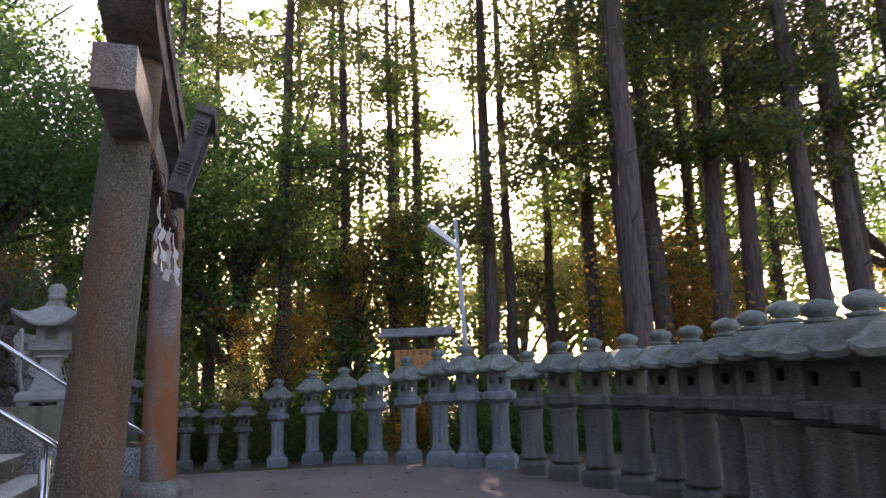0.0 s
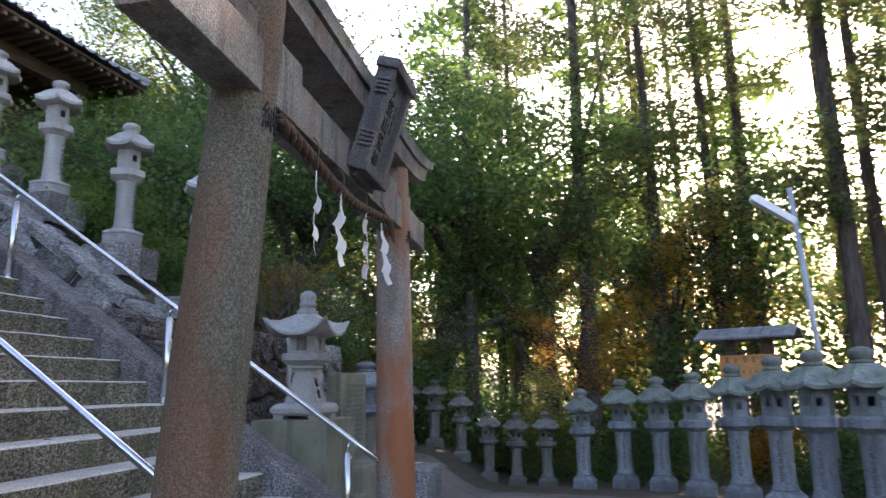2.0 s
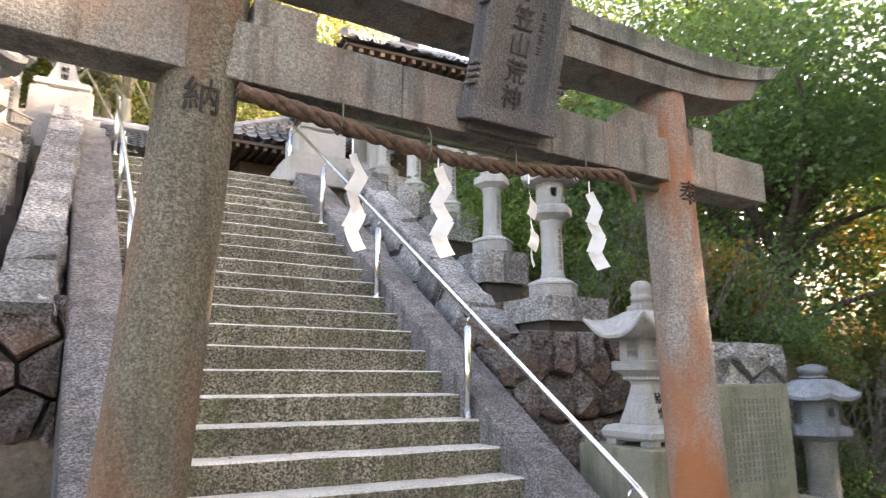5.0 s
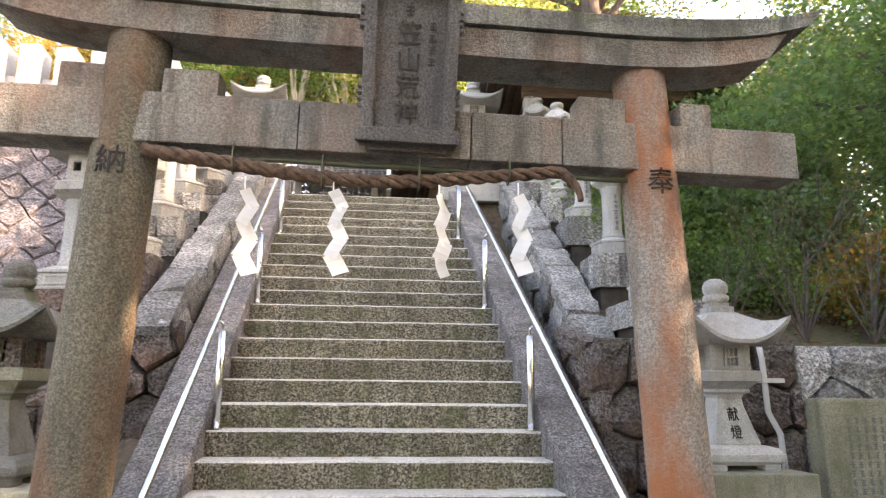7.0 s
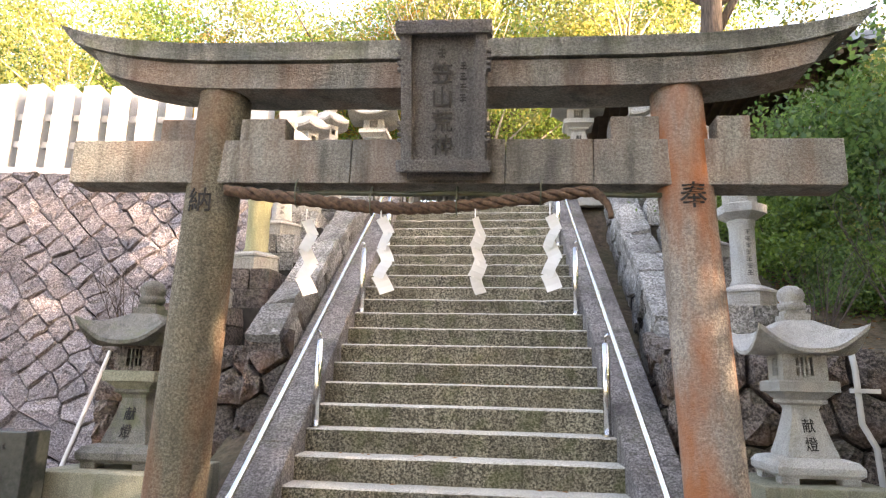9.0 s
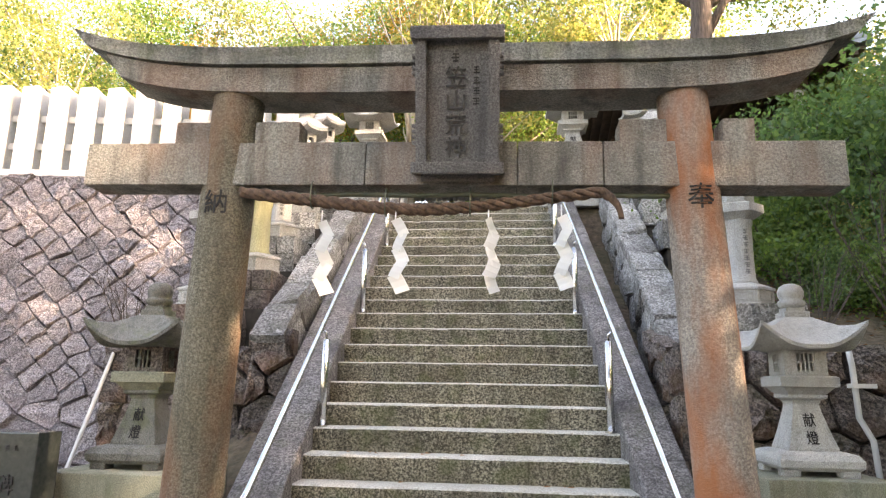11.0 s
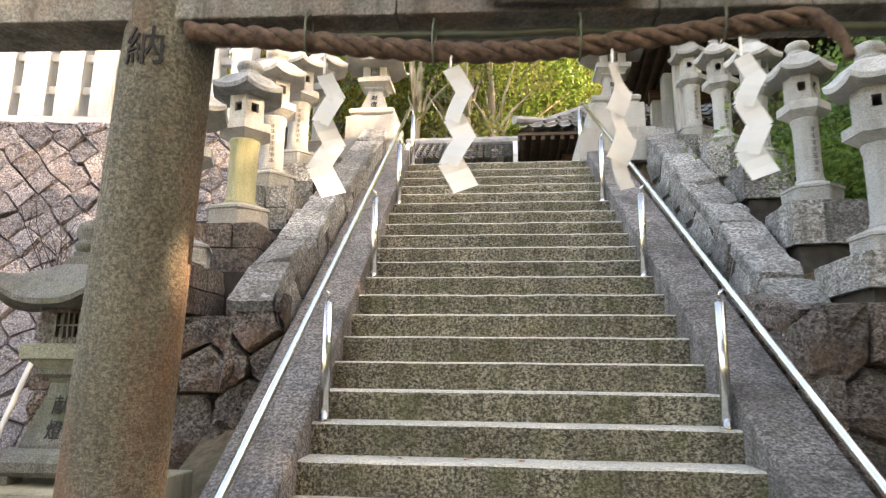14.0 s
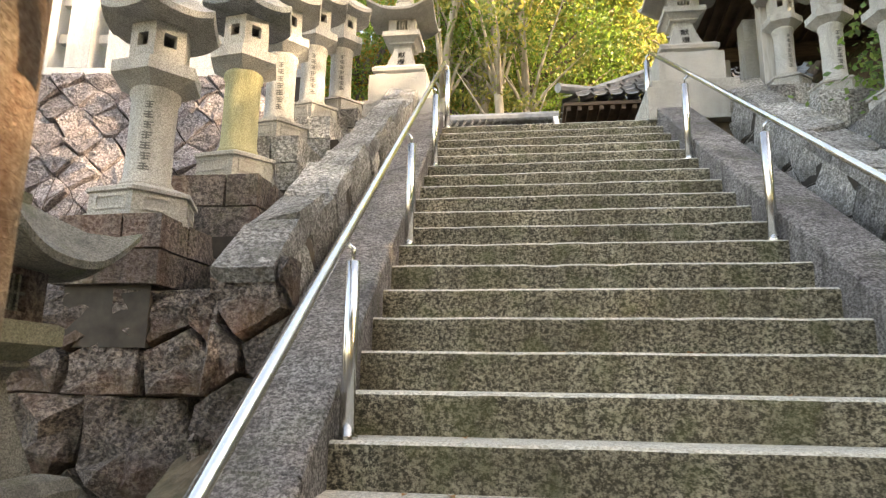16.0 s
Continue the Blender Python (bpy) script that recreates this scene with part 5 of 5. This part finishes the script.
def put(proto, x, y, turn, s, used):
    m = pose(x, y, terrain(x, y) - 0.05, 0, 0, turn) @ Matrix.Diagonal((s, s, s, 1))
    if proto.name in used:
        return copy_thing(proto, m)
    used.add(proto.name)
    proto.matrix_world = m
    return proto


used = set()
rnd = random.Random(77)
cedars = [cedar(1, 17, 0.19, 4.6, L_CEDAR), cedar(2, 19, 0.18, 5.5, L_CEDAR), cedar(3, 15, 0.165, 4.0, L_CEDAR), cedar(4, 18, 0.20, 6.2, L_GREEN), cedar(5, 16, 0.20, 5.2, L_CEDAR, 0.055, 190, 1.35)]
far_cedar = cedar(6, 18, 0.19, 3.4, L_CEDAR, 0.19, 15)
far_green = cedar(7, 16, 0.17, 2.6, L_GREEN, 0.19, 15)
TRUNKS = [(16.1, -1.4, 1.0), (24.2, -4.7, 0.9), (17.2, -4.2, 0.95), (18.0, -5.2, 0.95), (14.6, -5.9, 1.0), (15.8, -6.9, 1.0), (16.7, -8.4, 1.0), (14.4, -8.5, 1.0), (10.2, -6.8, 1.15),
          (12.8, -9.2, 1.0), (14.0, -10.9, 1.0), (11.7, -9.7, 1.0), (11.7, -10.5, 1.0), (14.9, -14.4, 1.0), (10.1, -10.7, 1.0), (12.8, -15.0, 1.0), (19.5, -3.0, 0.9), (21.0, -8.0, 0.9)]
for i, (x, y, s) in enumerate(TRUNKS):
    put(cedars[4 if x < 12.9 and y > -14 else i % 4], x, y, 77 * i, s, used)
for x, y, k, t in ((11.4, -13.2, 4, 1.15), (15.6, -10.2, 3, 1.05), (12.4, -8.2, 4, 1.0), (9.3, -12.6, 4, 1.15), (17.8, -14.8, 3, 1.2), (19.2, -4.9, 2, 0.95), (17.5, -3.0, 0, 0.95)):
    put(cedars[k], x, y, 31 * x, t, used)
for i in range(48):
    a = -75 + 98 * ((i * 0.618) % 1.0)
    d = rnd.uniform(19, 44)
    if -27 < a < -15 or i % 3 == 2:  # the sun looks in here
        continue
    put((far_cedar, far_green)[i % 3 == 1], 4 + d * math.cos(radians(a)), -1 + d * math.sin(radians(a)), 50 * i, rnd.uniform(0.8, 1.15), used)

broad = [broadleaf(11, 9, 0.28, 3.2, L_GREEN, M_BARK), broadleaf(12, 8, 0.20, 2.8, L_YELLOW, M_BARK_PALE, 0.2, 78, 210, 0.056, "pale-trunked tree with yellowing autumn leaves"),
         broadleaf(13, 8, 0.16, 2.6, L_ORANGE, M_BARK, 0.1, 65, 170, 0.056, "small tree with orange-brown autumn leaves"), broadleaf(14, 9, 0.32, 3.8, L_DARK, M_BARK, 0.55, 117, 260, 0.06, "leaning dark evergreen tree behind the lanterns")]
put(broad[3], 16.2, 2.2, -40, 1.1, used)
put(broad[3], 16.5, 5.0, 120, 1.05, used)
put(broad[0], 17.6, -0.4, 190, 1.15, used)
put(broad[1], 19.0, -3.4, 100, 1.0, used)
put(cedars[0], 16.4, 1.1, 30, 0.85, used)
put(cedars[2], 18.4, 0.3, 130, 0.95, used)
put(broad[3], 12.9, 4.2, -10, 0.8, used)
for x, y, k, s in ((17.5, -3.2, 2, 0.8), (16.2, -1.0, 2, 0.7), (19.5, -8.5, 1, 0.9), (13.0, -10.5, 2, 0.7), (24, -9, 1, 1.1), (24, 5, 0, 1.2), (18, 8, 0, 1.1),
                   (27, -4, 2, 1.2), (22, -14, 1, 1.1), (14, -18, 0, 1.1), (28, -14, 0, 1.2), (16, -12, 0, 0.8), (26, 1, 1, 1.2), (10, 9.5, 0, 0.8), (13, 10, 1, 0.9), (17, 12, 1, 1.1)):
    put(broad[k], x, y, rnd.uniform(0, 360), s, used)
# wood behind the upper court
tall = broadleaf(15, 13, 0.17, 3.6, L_YELLOW, M_BARK_PALE, 0.12, 143, 140, 0.068, "tall pale-stemmed tree with yellow-green autumn crown")
tall_green = broadleaf(16, 13, 0.22, 3.8, L_GREEN, M_BARK, 0.1, 143, 140, 0.068, "tall green-crowned tree behind the upper court")
tall_russet = broadleaf(17, 12, 0.16, 3.4, L_ORANGE, M_BARK_PALE, 0.1, 130, 130, 0.068, "tall tree with russet autumn crown")
UPPER = [(15.8, 7.8, 1, 0.9), (4.2, 17, 0, 1.0), (5.6, 14.5, 1, 0.85), (6.4, 16.5, 0, 0.95), (7.6, 18, 0, 1.0), (2.6, 15.5, 2, 0.9), (1.0, 14.5, 1, 0.85), (9.0, 19, 1, 1.0), (-0.6, 17.5, 0, 1.0), (3.4, 20, 1, 1.1), (6.6, 21, 0, 1.1), (10.8, 17, 0, 1.0),
         (-2.4, 15, 2, 0.9), (-4.8, 16, 1, 1.0), (-7, 14.5, 0, 0.95), (-3, 20, 0, 1.1), (-9.5, 17, 1, 1.1), (12.5, 21, 1, 1.1), (1.8, 18.5, 2, 1.0), (0.5, 23, 0, 1.2), (-12, 15, 0, 1.1), (5.0, 24, 1, 1.2), (4.0, 13.8, 1, 0.75), (-6, 22, 2, 1.2), (9.5, 14.5, 0, 0.8)]
for i, (x, y, k, s) in enumerate(UPPER):
    put((tall, tall_green, tall_russet)[k], x, y, 67 * i, s, used)
slim = broadleaf(18, 13, 0.13, 1.9, L_YELLOW, M_BARK_PALE, 0.10, 26, 60, 0.08, "slim pale-barked tree with sparse yellow leaves at the wood's edge")
for i, (x, y, s) in enumerate(((3.5, 12.2, 0.9), (4.45, 12.6, 1.05), (5.0, 12.0, 1.0), (5.5, 12.8, 0.95), (4.2, 13.2, 1.1))):
    put(slim, x, y, 80 * i, s, used)
# a far edge of wood behind the walker
for i in range(12):
    a = 165 + 12 * i
    d = rnd.uniform(62, 80)
    put((far_green, far_cedar)[i % 2], 3 + d * math.cos(radians(a)), -2 + d * math.sin(radians(a)), 40 * i, rnd.uniform(0.9, 1.2), used)

bushes = [bush(31, 1.0, 1.0, L_GREEN, label="dense green leafy shrub on the slope"), bush(32, 1.1, 1.2, L_DARK, label="dark evergreen shrub with small leaves"),
          bush(33, 0.9, 0.9, L_YELLOW, label="shrub with yellowing autumn leaves"), bush(34, 0.9, 1.0, L_ORANGE, 80, label="thin shrub with brown autumn leaves")]
for i in range(34):  # hillside beside the stairs
    x, y = rnd.uniform(8.6, 13.5), rnd.uniform(3.9, 8.5)
    if x < 10.6 and 6.0 < y:
        y -= 3.0
    put(bushes[(0, 1, 3, 2, 1, 0, 2)[i % 7]], x, y, rnd.uniform(0, 360), rnd.uniform(0.6, 1.1), used)
for i in range(36):  # undergrowth behind the lanterns
    a = radians(rnd.uniform(-80, 25))
    d = rnd.uniform(0.8, 9)
    x, y = 6.0 + (9.0 + d) * math.cos(a), -0.6 + (4.9 + d) * math.sin(a)
    put(bushes[(1, 0, 1, 3, 1, 0, 2, 1)[i % 8]], x, y, rnd.uniform(0, 360), rnd.uniform(0.5, 1.0), used)
for x, y, k, s in ((9.1, 3.3, 1, 0.42), (9.9, 3.0, 3, 0.5), (10.7, 2.7, 3, 0.55), (11.5, 2.5, 2, 0.7), (10.2, 4.6, 2, 0.75), (10.9, 5.0, 2, 0.8), (9.9, 5.4, 2, 0.7), (9.6, 3.9, 1, 0.7), (8.7, 4.6, 0, 0.8), (9.3, 5.2, 1, 1.0),
                   (10.4, 4.4, 1, 1.0), (11.4, 3.6, 1, 1.0), (10.8, 1.9, 1, 0.5), (11.3, 2.0, 1, 0.6), (10.75, 2.5, 1, 0.7), (12.2, 3.8, 1, 1.2), (13.4, 4.6, 1, 1.5), (12.4, 4.6, 2, 1.1), (15.6, 3.0, 1, 1.2), (15.5, 0.8, 2, 0.9), (16.2, 1.5, 1, 1.5), (15.3, -0.9, 1, 0.9), (16.5, -0.2, 2, 1.3), (15.2, -2.6, 1, 1.0), (15.4, -4.4, 3, 1.2), (17.0, 3.5, 1, 1.8), (18.0, -2.0, 1, 1.7), (12.2, -6.2, 1, 1.0), (13.0, -7.0, 1, 1.2), (11.5, -6.9, 0, 0.9), (14.0, -8.0, 1, 1.3), (12.6, -5.4, 1, 0.9), (10.5, -7.1, 1, 0.9), (15.0, -7.6, 1, 1.4), (13.8, -5.0, 0, 1.0), (16.5, -6.5, 1, 1.5)):
    put(bushes[k], x, y, 53 * x, s, used)
# young trees and tall shrubs that fill the wood
young = [bush(41, 1.7, 4.4, L_GREEN, 260, 0.058, "young green tree in the undergrowth", "young_tree"), bush(42, 1.6, 5.0, L_YELLOW, 220, 0.058, "young tree with yellow backlit leaves", "young_tree"),
         bush(43, 1.7, 4.0, L_ORANGE, 200, 0.058, "young tree with russet autumn leaves", "young_tree"), bush(44, 1.8, 5.2, L_DARK, 260, 0.058, "dark young evergreen in the wood", "young_tree")]
for i in range(25):
    a = radians(rnd.uniform(-62, 48))
    d = 12.5 + 17 * rnd.random()
    x, y = 4.0 + d * math.cos(a), -1.0 + d * math.sin(a)
    if -31 < math.degrees(a) < -6 and d > 14.5:
        continue
    put(young[(0, 1, 3, 2, 0, 1, 3)[i % 7]], x, y, rnd.uniform(0, 360), rnd.uniform(0.75, 1.35), used)


for x, y, k, s in ((15.2, 3.4, 1, 0.8), (16.4, 2.0, 1, 0.9), (14.6, 5.4, 1, 0.9), (15.0, -0.4, 1, 0.6)):
    put(young[k], x, y, 91 * x, s, used)


def bare_shrub(m, seed):
    """A small leafless bush: thin forking twigs."""
    rnd = random.Random(seed)
    ob = empty("bare_shrub", Matrix(), "small leafless shrub with thin forking twigs", "shrub")
    bm = bmesh.new()
    for i in range(14):
        a, e = rnd.uniform(0, 6.3), rnd.uniform(0.9, 1.45)
        p = Vector((0, 0, 0))
        pts = [tuple(p)]
        for k in range(5):
            a += rnd.uniform(-0.4, 0.4)
            p = p + 0.16 * Vector((math.cos(a) * math.cos(e), math.sin(a) * math.cos(e), math.sin(e)))
            pts.append(tuple(p))
            q = p + 0.12 * Vector((math.cos(a + 0.9), math.sin(a + 0.9), 1.0))
            tube([tuple(p), tuple(q)], 0.003, 4, bm, 0.4)
        tube(pts, 0.007, 4, bm, 0.3)
    tagged(part("twig_work", bm, M_BARK, ob), kind="stuff")
    ob.matrix_world = m
    return ob


bare_shrub(pose(2.75, 2.55, 1.45), 5)
for x, y, z, k, sd in ((9.3, 2.4, 1.7, 1.0, 6), (8.7, 2.6, 1.8, 0.9, 7), (9.9, 2.4, 1.65, 1.3, 8), (10.5, 2.3, 1.3, 1.6, 9), (10.9, 2.0, 0.9, 1.5, 10), (9.6, 3.2, 2.3, 1.4, 11), (10.2, 3.6, 2.6, 1.5, 12), (11.2, 1.6, 0.2, 1.7, 13)):
    bare_shrub(pose(x, y, min(z, terrain(x, y)), 0, 0, 40 * sd) @ Matrix.Scale(k, 4), sd)
for x, y, k in ((10.3, 3.3, 0.6), (9.9, 4.2, 0.8), (10.6, 4.0, 0.9)):
    put(bushes[2], x, y, 70 * x, k, used)


def litter(name, spots, label):
    """Dry fallen leaves lying flat."""
    rnd = random.Random(91)
    bm = bmesh.new()
    for x, y, z in spots:
        a, s = rnd.uniform(0, 6.3), rnd.uniform(0.018, 0.035)
        c, d = math.cos(a) * s, math.sin(a) * s
        vs = [bm.verts.new(p) for p in ((x - c, y - d, z + 0.004), (x - d * 0.5, y + c * 0.5, z + 0.012), (x + c, y + d, z + 0.006), (x + d * 0.5, y - c * 0.5, z + 0.014))]
        bm.faces.new(vs)
    tagged(part(name, bm, M_DRY), label, "leaves", kind="stuff")


spots = []
for i in range(70):
    k = rnd.randint(FIRST, LAST)
    y = nose(k)[0] + rnd.choice((0.19, 0.2, 0.12))
    spots.append((rnd.uniform(stair_left(y) + 0.05, stair_right(y) - 0.05), y, nose(k)[1]))
litter("fallen_leaves", spots, "dry brown leaves fallen on the steps")
spots = []
for i in range(900):
    x, y = rnd.uniform(7.75, 9.6), rnd.uniform(2.15, 5.4)
    spots.append((x, y, terrain(x, y)))
for i in range(500):
    x, y = rnd.uniform(-1, 12.5), rnd.uniform(-4.3, 0.9)
    if paved(x, y):
        spots.append((x, y, terrain(x, y)))
litter("leaf_litter", spots, "brown leaf litter on the terrace and plaza")
